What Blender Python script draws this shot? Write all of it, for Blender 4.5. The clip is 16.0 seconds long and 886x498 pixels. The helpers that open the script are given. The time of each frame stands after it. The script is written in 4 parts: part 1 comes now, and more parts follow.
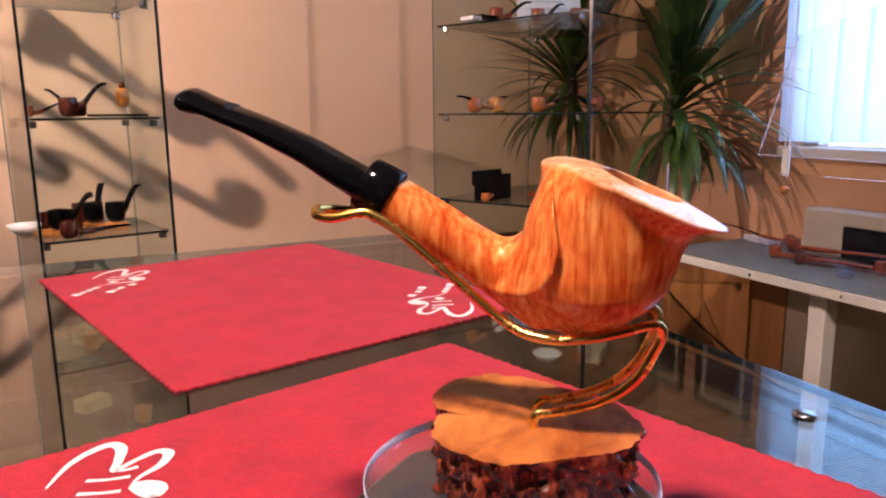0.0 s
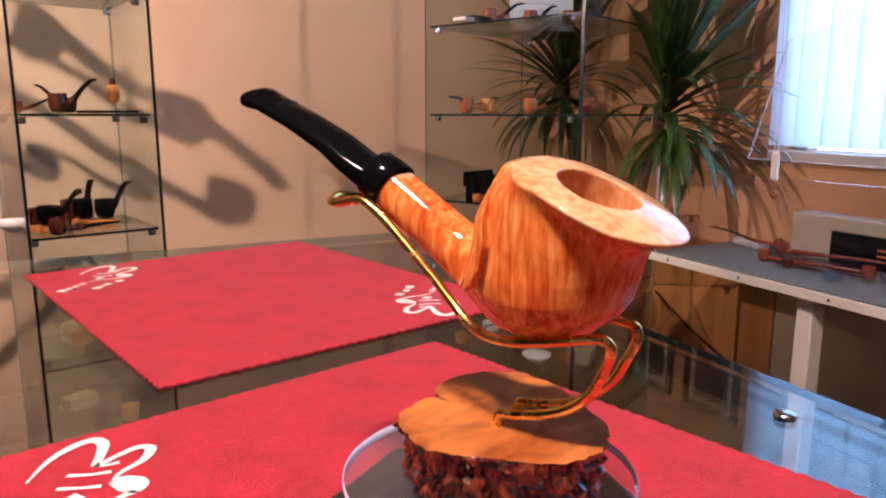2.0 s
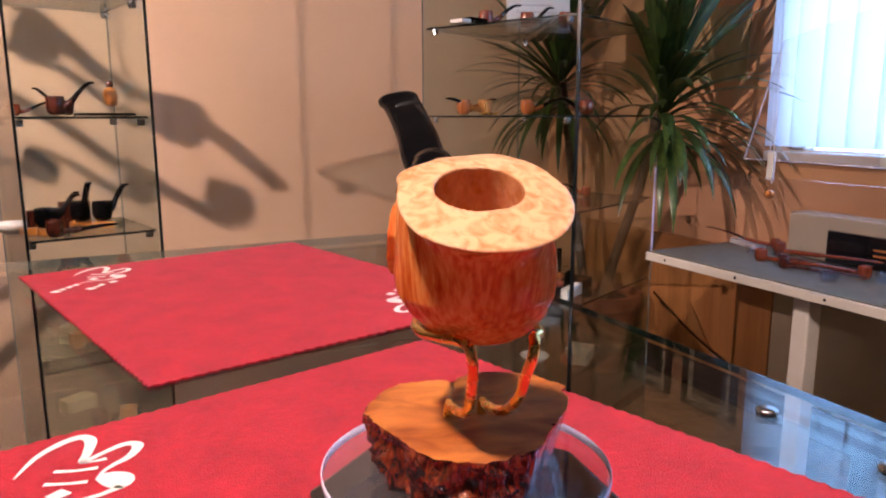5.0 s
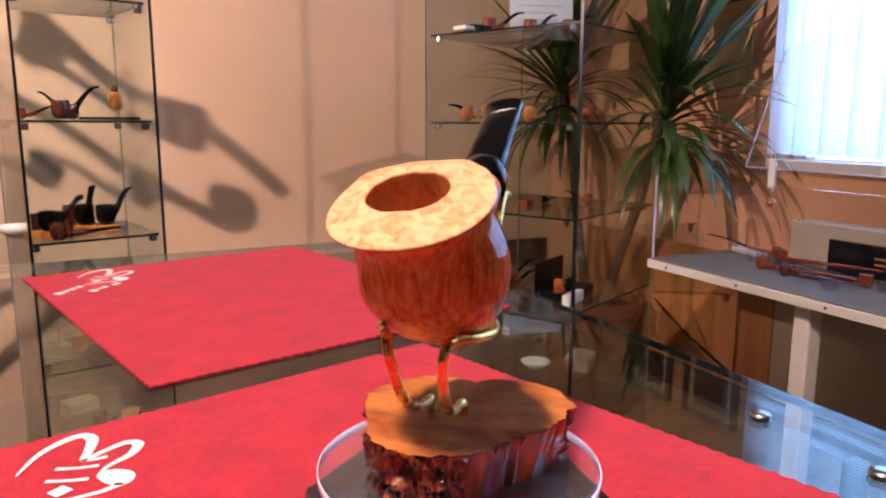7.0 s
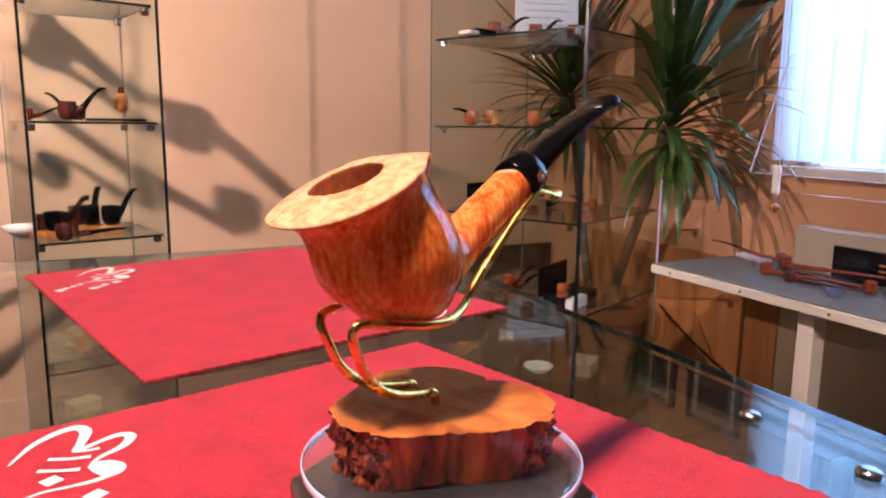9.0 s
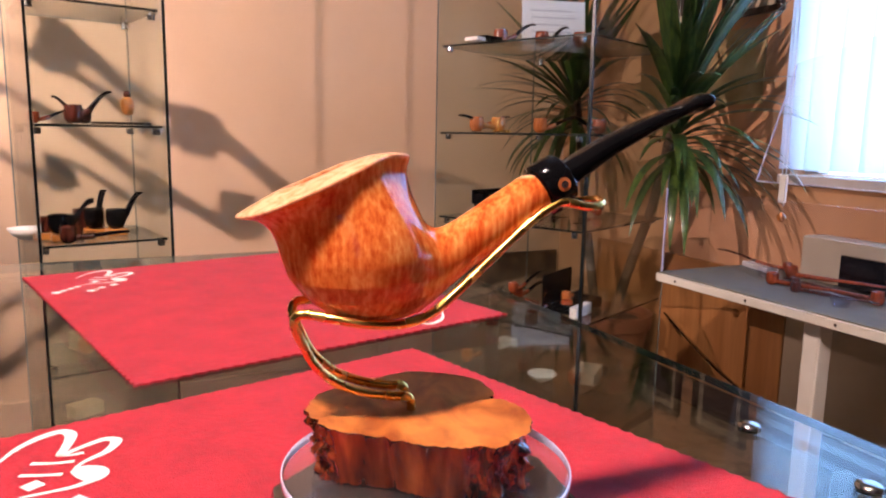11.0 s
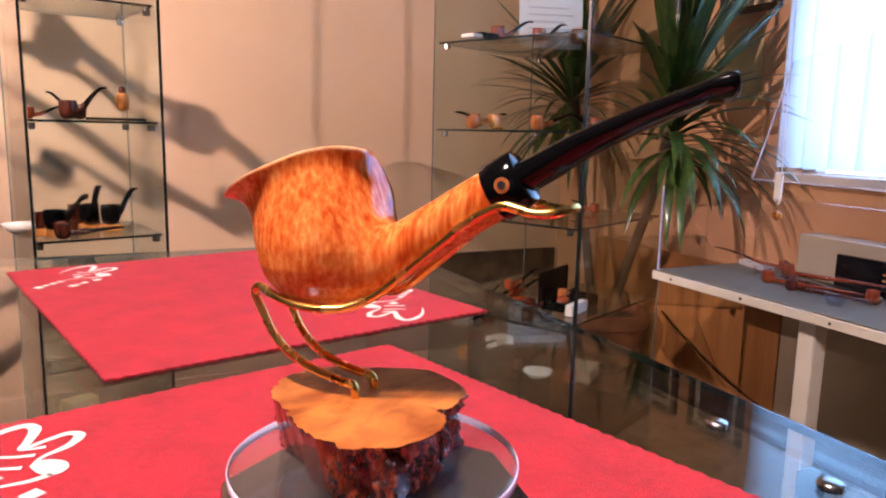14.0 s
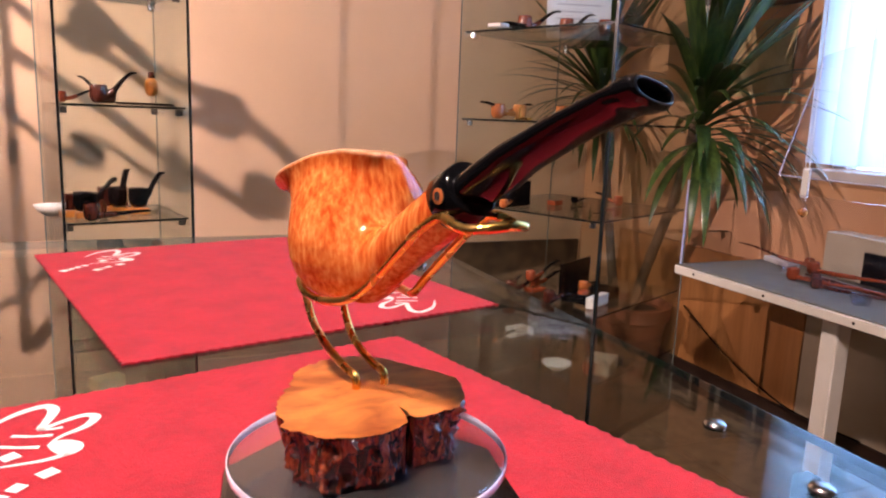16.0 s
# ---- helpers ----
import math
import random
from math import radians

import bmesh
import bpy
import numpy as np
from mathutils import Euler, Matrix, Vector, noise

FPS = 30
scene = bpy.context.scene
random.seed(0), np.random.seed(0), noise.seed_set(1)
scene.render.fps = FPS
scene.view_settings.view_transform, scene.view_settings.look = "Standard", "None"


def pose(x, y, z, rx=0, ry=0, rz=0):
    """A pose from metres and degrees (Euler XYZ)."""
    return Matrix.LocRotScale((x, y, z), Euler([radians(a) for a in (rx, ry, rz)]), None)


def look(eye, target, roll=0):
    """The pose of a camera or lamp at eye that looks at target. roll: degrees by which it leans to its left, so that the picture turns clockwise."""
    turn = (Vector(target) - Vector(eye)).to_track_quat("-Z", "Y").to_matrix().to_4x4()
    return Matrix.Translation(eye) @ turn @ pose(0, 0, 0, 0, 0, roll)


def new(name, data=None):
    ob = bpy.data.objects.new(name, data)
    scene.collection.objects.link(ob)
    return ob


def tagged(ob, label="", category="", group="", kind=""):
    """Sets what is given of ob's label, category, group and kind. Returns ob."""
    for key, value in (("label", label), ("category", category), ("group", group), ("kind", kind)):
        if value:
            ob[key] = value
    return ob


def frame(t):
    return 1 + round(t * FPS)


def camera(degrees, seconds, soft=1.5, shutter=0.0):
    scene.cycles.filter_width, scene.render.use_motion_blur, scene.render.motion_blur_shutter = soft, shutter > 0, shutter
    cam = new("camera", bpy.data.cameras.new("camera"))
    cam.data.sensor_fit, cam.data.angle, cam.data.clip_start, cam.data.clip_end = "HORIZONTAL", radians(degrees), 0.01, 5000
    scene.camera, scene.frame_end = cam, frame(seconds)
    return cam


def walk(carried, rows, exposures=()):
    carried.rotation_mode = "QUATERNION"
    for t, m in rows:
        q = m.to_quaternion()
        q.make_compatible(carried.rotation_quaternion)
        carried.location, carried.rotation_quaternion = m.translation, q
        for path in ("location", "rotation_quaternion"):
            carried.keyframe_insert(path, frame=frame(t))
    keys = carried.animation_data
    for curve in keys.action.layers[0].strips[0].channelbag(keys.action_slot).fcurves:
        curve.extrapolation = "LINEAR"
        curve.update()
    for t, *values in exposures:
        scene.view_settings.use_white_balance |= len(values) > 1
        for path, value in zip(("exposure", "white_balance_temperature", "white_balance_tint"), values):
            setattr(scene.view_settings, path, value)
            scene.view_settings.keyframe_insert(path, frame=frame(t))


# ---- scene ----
cam = camera(63.5, 16.0, 2.1)
PATH = [
    (0, (-0.0883, -0.1480, 0.1206), (0.3309, 0.7406, -0.0654), -0.62),
    (0.5, (-0.0887, -0.1490, 0.1210), (0.3315, 0.7392, -0.0650), -0.46),
    (1, (-0.0885, -0.1487, 0.1204), (0.3337, 0.7387, -0.0644), -0.37),
    (1.5, (-0.0870, -0.1492, 0.1200), (0.3386, 0.7366, -0.0649), -0.21),
    (2, (-0.0863, -0.1501, 0.1198), (0.3432, 0.7338, -0.0653), 0.05),
    (2.5, (-0.0848, -0.1524, 0.1196), (0.3466, 0.7308, -0.0646), -0.14),
    (3, (-0.0850, -0.1536, 0.1194), (0.3484, 0.7288, -0.0639), -0.18),
    (3.5, (-0.0841, -0.1541, 0.1181), (0.3468, 0.7297, -0.0644), -0.15),
    (4, (-0.0826, -0.1547, 0.1185), (0.3470, 0.7297, -0.0640), -0.17),
    (6.5, (-0.0820, -0.1589, 0.1190), (0.3465, 0.7263, -0.0621), 0.10),
    (7, (-0.0822, -0.1607, 0.1189), (0.3446, 0.7267, -0.0553), 0.22),
    (7.5, (-0.0823, -0.1622, 0.1183), (0.3428, 0.7260, -0.0559), 0.12),
    (8, (-0.0817, -0.1634, 0.1161), (0.3417, 0.7259, -0.0569), 0.07),
    (8.5, (-0.0785, -0.1650, 0.1161), (0.3440, 0.7247, -0.0566), 0.20),
    (9, (-0.0782, -0.1656, 0.1163), (0.3415, 0.7265, -0.0513), 0.59),
    (9.2, (-0.0784, -0.1631, 0.1154), (0.3424, 0.7291, -0.0482), 0.48),
    (11.5, (-0.0686, -0.1646, 0.1146), (0.3427, 0.7331, -0.0436), 1.14),
    (12, (-0.0656, -0.1664, 0.1132), (0.3502, 0.7290, -0.0465), 1.10),
    (12.5, (-0.0623, -0.1679, 0.1129), (0.3537, 0.7273, -0.0471), 1.23),
    (13, (-0.0604, -0.1700, 0.1138), (0.3540, 0.7259, -0.0463), 1.32),
    (13.5, (-0.0599, -0.1700, 0.1142), (0.3527, 0.7266, -0.0470), 1.24),
    (14, (-0.0586, -0.1689, 0.1143), (0.3509, 0.7288, -0.0479), 1.22),
    (14.5, (-0.0572, -0.1708, 0.1146), (0.3497, 0.7281, -0.0481), 1.50),
    (15, (-0.0570, -0.1727, 0.1167), (0.3461, 0.7274, -0.0487), 1.52),
    (15.5, (-0.0554, -0.1747, 0.1167), (0.3372, 0.7288, -0.0551), 1.58),
    (16, (-0.0536, -0.1768, 0.1193), (0.3233, 0.7318, -0.0609), 2.17),
]
walk(cam, [(t, look(eye, target, roll)) for t, eye, target, roll in PATH], exposures=((0, -0.10, 6200, 19), (2, -0.14, 6200, 19), (4, -0.18, 6200, 19), (7, -0.04, 6200, 19), (9, 0.08, 6200, 19), (16, 0.10, 6200, 19)))

# ---- light ----
world = bpy.data.worlds.new("world")
scene.world = world
world.use_nodes = True
sky = world.node_tree.nodes.new("ShaderNodeTexSky")
sky.sky_type, sky.sun_disc, sky.sun_elevation, sky.sun_rotation = "NISHITA", False, radians(35), radians(60)
world.node_tree.links.new(sky.outputs[0], world.node_tree.nodes["Background"].inputs[0])
world.node_tree.nodes["Background"].inputs[1].default_value = 0.12


def lamp(name, kind, energy, colour, m, size=0.1, size_y=0.0):
    data = bpy.data.lights.new(name, kind)
    data.energy, data.color = energy, colour
    if kind == "AREA":
        data.shape, data.size, data.size_y = "RECTANGLE", size, size_y or size
    elif kind == "SPOT":
        data.shadow_soft_size, data.spot_size, data.spot_blend = size, radians(size_y), 0.55
    else:
        data.shadow_soft_size = size
    ob = new(name, data)
    ob.matrix_world = m
    return ob


LAMPS = ((-0.54, -0.24, 1.45), (-0.86, -0.50, 1.45), (-0.85, 1.00, 0.62))       # unseen halogen spots on rods: key, added wall fill, wall shadows
lamp("unseen_halogen", "SPOT", 228.0, (1.0, 0.77, 0.62), look(LAMPS[0], (0.03, 0.12, 0.0)), 0.085, 78)
# Added spot that brightens the back wall; its cone misses the pipe.
lamp("unseen_halogen", "SPOT", 90.0, (1.0, 0.72, 0.55), look(LAMPS[1], (-0.05, 2.05, 0.64)), 0.03, 62)
lamp("unseen_halogen", "SPOT", 110.0, (1.0, 0.73, 0.58), look(LAMPS[2], (0.55, 2.05, 0.48)), 0.008, 92)
lamp("window_daylight", "AREA", 0.3, (0.70, 0.83, 1.0), look((1.33, 0.5, 0.62), (0.0, 0.3, 0.35)), 1.1, 1.1)
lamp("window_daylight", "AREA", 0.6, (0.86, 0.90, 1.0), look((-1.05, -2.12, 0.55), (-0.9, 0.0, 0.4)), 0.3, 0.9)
scene.cycles.transparent_max_bounces = 64

# ---- materials ----
MATS = {}


def mat(name, colour, rough=0.5, metal=0.0, dark=None, scale=40.0, stretch=(1, 1, 1), detail=6.0, lo=0.35, hi=0.65, bump=0.0, bump_scale=None,
        coat=0.0, vary=0.0, fine=0.0, coords="Object", sheen=0.0, rough_vary=0.0):
    """A procedural surface: two colours mixed by stretched noise, a finer second noise, relief, clear coat."""
    if name in MATS:
        return MATS[name]
    m = MATS[name] = bpy.data.materials.new(name)
    m.use_nodes = True
    nt = m.node_tree
    b = nt.nodes["Principled BSDF"]
    b.inputs["Base Color"].default_value = (*colour, 1)
    b.inputs["Roughness"].default_value, b.inputs["Metallic"].default_value = rough, metal
    b.inputs["Coat Weight"].default_value, b.inputs["Coat Roughness"].default_value = coat, 0.04
    b.inputs["Sheen Weight"].default_value = sheen
    tc = nt.nodes.new("ShaderNodeTexCoord")
    mp = nt.nodes.new("ShaderNodeMapping")
    mp.inputs["Scale"].default_value = stretch
    nt.links.new(tc.outputs[coords], mp.inputs[0])
    nz = nt.nodes.new("ShaderNodeTexNoise")
    nz.inputs["Scale"].default_value, nz.inputs["Detail"].default_value = scale, detail
    nt.links.new(mp.outputs[0], nz.inputs["Vector"])
    if dark:
        ramp = nt.nodes.new("ShaderNodeValToRGB")
        ramp.color_ramp.elements[0].position, ramp.color_ramp.elements[1].position = lo, hi
        ramp.color_ramp.elements[0].color, ramp.color_ramp.elements[1].color = (*dark, 1), (*colour, 1)
        nt.links.new(nz.outputs[0], ramp.inputs[0])
        out = ramp.outputs[0]
        if fine:
            n2 = nt.nodes.new("ShaderNodeTexNoise")
            n2.inputs["Scale"].default_value = scale * 6
            nt.links.new(mp.outputs[0], n2.inputs["Vector"])
            mx = nt.nodes.new("ShaderNodeMix")
            mx.data_type, mx.blend_type = "RGBA", "OVERLAY"
            mx.inputs[0].default_value = fine
            nt.links.new(out, mx.inputs[6])
            nt.links.new(n2.outputs[0], mx.inputs[7])
            out = mx.outputs[2]
        if vary:
            info = nt.nodes.new("ShaderNodeObjectInfo")
            hsv = nt.nodes.new("ShaderNodeHueSaturation")
            mr = nt.nodes.new("ShaderNodeMapRange")
            mr.inputs[3].default_value, mr.inputs[4].default_value = 1 - vary, 1 + vary
            nt.links.new(info.outputs["Random"], mr.inputs[0])
            nt.links.new(mr.outputs[0], hsv.inputs["Value"])
            nt.links.new(out, hsv.inputs["Color"])
            out = hsv.outputs[0]
        nt.links.new(out, b.inputs["Base Color"])
    if rough_vary:
        mr = nt.nodes.new("ShaderNodeMapRange")
        mr.inputs[3].default_value, mr.inputs[4].default_value = max(0, rough - rough_vary), rough + rough_vary
        nt.links.new(nz.outputs[0], mr.inputs[0])
        nt.links.new(mr.outputs[0], b.inputs["Roughness"])
    if bump:
        nb = nt.nodes.new("ShaderNodeTexNoise")
        nb.inputs["Scale"].default_value, nb.inputs["Detail"].default_value = bump_scale or scale, 8
        nt.links.new(mp.outputs[0], nb.inputs["Vector"])
        bp = nt.nodes.new("ShaderNodeBump")
        bp.inputs["Strength"].default_value, bp.inputs["Distance"].default_value = bump, 0.001
        nt.links.new(nb.outputs[0], bp.inputs["Height"])
        nt.links.new(bp.outputs[0], b.inputs["Normal"])
    return m


def clear(name, tint, ior=1.45, rough=0.0):
    """A thin pane: light goes straight through, with a mirror gloss that grows at grazing angles."""
    m = MATS[name] = bpy.data.materials.new(name)
    m.use_nodes = True
    nt = m.node_tree
    nt.nodes.remove(nt.nodes["Principled BSDF"])
    tr, gl, lw, pw, ma, mx = (nt.nodes.new("ShaderNode" + k) for k in ("BsdfTransparent", "BsdfGlossy", "LayerWeight", "Math", "Math", "MixShader"))
    tr.inputs[0].default_value = (*tint, 1)
    gl.inputs["Roughness"].default_value = rough
    lw.inputs[0].default_value = 0.5
    f0 = ((ior - 1) / (ior + 1)) ** 2
    pw.operation, pw.inputs[1].default_value = "POWER", 5
    ma.operation, ma.inputs[1].default_value, ma.inputs[2].default_value = "MULTIPLY_ADD", 1 - f0, f0
    nt.links.new(lw.outputs["Facing"], pw.inputs[0])
    nt.links.new(pw.outputs[0], ma.inputs[0])
    nt.links.new(ma.outputs[0], mx.inputs[0])
    nt.links.new(tr.outputs[0], mx.inputs[1])
    nt.links.new(gl.outputs[0], mx.inputs[2])
    nt.links.new(mx.outputs[0], nt.nodes["Material Output"].inputs[0])
    return m


def haze(m, amount):
    """A clear sheet turned slightly milky: a little white scatter over it."""
    nt = m.node_tree
    out = nt.nodes["Material Output"]
    was = out.inputs[0].links[0].from_socket
    d, mx = nt.nodes.new("ShaderNodeBsdfDiffuse"), nt.nodes.new("ShaderNodeMixShader")
    d.inputs[0].default_value = (0.8, 0.78, 0.8, 1)
    mx.inputs[0].default_value = amount
    nt.links.new(was, mx.inputs[1])
    nt.links.new(d.outputs[0], mx.inputs[2])
    nt.links.new(mx.outputs[0], out.inputs[0])
    return m


WALL = mat("peach_wall_paint", (0.72, 0.50, 0.33), 0.85, dark=(0.66, 0.45, 0.29), scale=3, bump=0.15, bump_scale=180)
WALL_B = mat("orange_wall_paint", (0.62, 0.34, 0.18), 0.85, dark=(0.55, 0.29, 0.15), scale=3, bump=0.15, bump_scale=180)
# Walls out of view: brown darkened to keep bounced light low.
DIM_WALL = mat("dim_unseen_wall", (0.12, 0.07, 0.045), 0.85, dark=(0.09, 0.05, 0.032), scale=3, bump=0.15, bump_scale=180)
BLACKMATT = mat("dull_black_acrylic", (0.003, 0.003, 0.0035), 0.35, dark=(0.003, 0.003, 0.0035), scale=40)
# The ceiling is unseen; its colour is lowered to reduce fill light.
CEIL = mat("dim_ceiling", (0.17, 0.13, 0.10), 0.9, dark=(0.15, 0.115, 0.085), scale=4, bump=0.1, bump_scale=150)
WOODPANEL = mat("brown_wood_panel", (0.42, 0.19, 0.065), 0.45, dark=(0.33, 0.135, 0.042), scale=5, stretch=(3, 3, 0.35), bump=0.1, fine=0.25)
SKIRT = mat("dark_skirting_wood", (0.035, 0.018, 0.012), 0.4, dark=(0.02, 0.01, 0.008), scale=12, stretch=(8, 1, 8))
TILE = mat("beige_floor_tile", (0.22, 0.15, 0.09), 0.35, dark=(0.07, 0.045, 0.027), scale=34, detail=9, bump=0.1, vary=0.12, fine=0.2)
GROUT = mat("floor_grout", (0.07, 0.05, 0.04), 0.9, dark=(0.05, 0.04, 0.03), scale=60)
GLASS = clear("clear_glass", (0.93, 0.96, 0.95))
GLASSTOP = clear("counter_glass", (0.86, 0.89, 0.88), 1.5)
ACRYL = clear("hazy_acrylic", (0.90, 0.89, 0.93), 1.5)
ACRYLDISC = haze(ACRYL, 0.022)
ACRYL = clear("clear_acrylic", (0.93, 0.92, 0.96), 1.5)
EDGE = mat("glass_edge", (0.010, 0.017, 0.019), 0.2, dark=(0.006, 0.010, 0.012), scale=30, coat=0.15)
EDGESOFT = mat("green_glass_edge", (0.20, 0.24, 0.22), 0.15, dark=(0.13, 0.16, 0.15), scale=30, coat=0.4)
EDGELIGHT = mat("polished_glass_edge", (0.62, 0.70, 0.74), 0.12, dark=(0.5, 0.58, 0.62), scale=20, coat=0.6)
ACRYLEDGE = mat("polished_acrylic_edge", (0.70, 0.70, 0.86), 0.15, dark=(0.55, 0.55, 0.74), scale=30, coat=0.6)
FELT = mat("red_felt", (0.46, 0.009, 0.025), 0.95, dark=(0.34, 0.006, 0.018), scale=45, lo=0.3, hi=0.7, bump=0.5, bump_scale=1400, sheen=0.10, fine=0.3)
PRINT = mat("white_print", (0.80, 0.74, 0.72), 0.8, dark=(0.70, 0.60, 0.58), scale=500, lo=0.2, hi=0.5)
BLACK = mat("black_acrylic", (0.004, 0.004, 0.005), 0.11, dark=(0.003, 0.003, 0.0035), scale=30, rough_vary=0.03)
BLACK.node_tree.nodes["Principled BSDF"].inputs["Specular IOR Level"].default_value = 0.22
BLACKBOX = mat("black_plastic", (0.012, 0.013, 0.018), 0.18, dark=(0.008, 0.009, 0.012), scale=40, coat=0.3)
BRASS = mat("gold_wire", (0.93, 0.64, 0.19), 0.27, 1.0, dark=(0.82, 0.48, 0.10), scale=160, bump=0.05, rough_vary=0.05)
STEEL = mat("brushed_steel", (0.55, 0.55, 0.56), 0.25, 1.0, dark=(0.45, 0.45, 0.46), scale=80, rough_vary=0.08)
WHITE = mat("white_laminate", (0.78, 0.74, 0.68), 0.4, dark=(0.72, 0.67, 0.60), scale=12)
GREYTOP = mat("grey_felt_top", (0.17, 0.155, 0.11), 0.9, dark=(0.135, 0.122, 0.085), scale=30, bump=0.2, bump_scale=600)
CREAM = mat("cream_card", (0.55, 0.48, 0.36), 0.6, dark=(0.48, 0.41, 0.30), scale=10)
PAPER = mat("white_paper", (0.8, 0.78, 0.76), 0.7, dark=(0.74, 0.72, 0.70), scale=20)
INK = mat("grey_ink", (0.52, 0.51, 0.52), 0.8)
MAPPAPER = mat("old_map_paper", (0.50, 0.40, 0.22), 0.7, dark=(0.36, 0.27, 0.13), scale=16, detail=10)
DARKFRAME = mat("dark_picture_frame", (0.05, 0.025, 0.015), 0.35, dark=(0.03, 0.015, 0.01), scale=30)
PICTURE = mat("dark_print", (0.09, 0.06, 0.05), 0.5, dark=(0.03, 0.025, 0.03), scale=20)
LEAF = mat("yucca_leaf", (0.055, 0.090, 0.016), 0.35, dark=(0.018, 0.040, 0.010), scale=4, stretch=(30, 30, 2), vary=0.35, coat=0.2)
TRUNK = mat("yucca_bark", (0.12, 0.075, 0.042), 0.9, dark=(0.05, 0.03, 0.018), scale=30, stretch=(1, 1, 4), bump=0.8)
CLAY = mat("terracotta", (0.26, 0.075, 0.032), 0.8, dark=(0.19, 0.055, 0.024), scale=18, bump=0.2)
SOIL = mat("potting_soil", (0.035, 0.022, 0.015), 0.95, dark=(0.015, 0.01, 0.008), scale=80, bump=0.8)
AMBER = mat("amber_stand", (0.62, 0.25, 0.055), 0.3, dark=(0.45, 0.15, 0.03), scale=40, coat=0.4)
DARKBRIAR = mat("dark_briar", (0.10, 0.022, 0.012), 0.22, dark=(0.03, 0.008, 0.006), scale=60, stretch=(3, 3, 0.6), coat=0.6)
REDBRIAR = mat("red_briar", (0.34, 0.07, 0.025), 0.22, dark=(0.16, 0.03, 0.012), scale=60, stretch=(3, 3, 0.6), coat=0.6)
ORANGEBRIAR = mat("orange_briar", (0.52, 0.17, 0.05), 0.22, dark=(0.30, 0.075, 0.02), scale=60, stretch=(3, 3, 0.6), coat=0.6)
COUNTERWOOD = mat("brown_counter_base", (0.13, 0.085, 0.05), 0.5, dark=(0.035, 0.022, 0.014), scale=16, detail=9, fine=0.3)
GREENFELT = mat("mottled_carpet", (0.24, 0.22, 0.15), 0.95, dark=(0.10, 0.10, 0.07), scale=60, bump=0.5)
BEIGE = mat("beige_board", (0.50, 0.42, 0.32), 0.6, dark=(0.42, 0.34, 0.25), scale=8)


def slats_material():
    m = bpy.data.materials.new("white_blind_fabric")
    m.use_nodes = True
    nt = m.node_tree
    nt.nodes.remove(nt.nodes["Principled BSDF"])
    d, t, mx = (nt.nodes.new("ShaderNode" + k) for k in ("BsdfDiffuse", "BsdfTranslucent", "MixShader"))
    nz = nt.nodes.new("ShaderNodeTexNoise")
    nz.inputs["Scale"].default_value = 300
    ramp = nt.nodes.new("ShaderNodeValToRGB")
    ramp.color_ramp.elements[0].color, ramp.color_ramp.elements[1].color = (0.72, 0.76, 0.80, 1), (0.84, 0.86, 0.88, 1)
    nt.links.new(nz.outputs[0], ramp.inputs[0])
    for n in (d, t):
        nt.links.new(ramp.outputs[0], n.inputs[0])
    mx.inputs[0].default_value = 0.7
    nt.links.new(d.outputs[0], mx.inputs[1])
    nt.links.new(t.outputs[0], mx.inputs[2])
    nt.links.new(mx.outputs[0], nt.nodes["Material Output"].inputs[0])
    return m


def glow(name, colour, strength):
    m = bpy.data.materials.new(name)
    m.use_nodes = True
    nt = m.node_tree
    nt.nodes.remove(nt.nodes["Principled BSDF"])
    e = nt.nodes.new("ShaderNodeEmission")
    e.inputs[0].default_value, e.inputs[1].default_value = (*colour, 1), strength
    nt.links.new(e.outputs[0], nt.nodes["Material Output"].inputs[0])
    return m


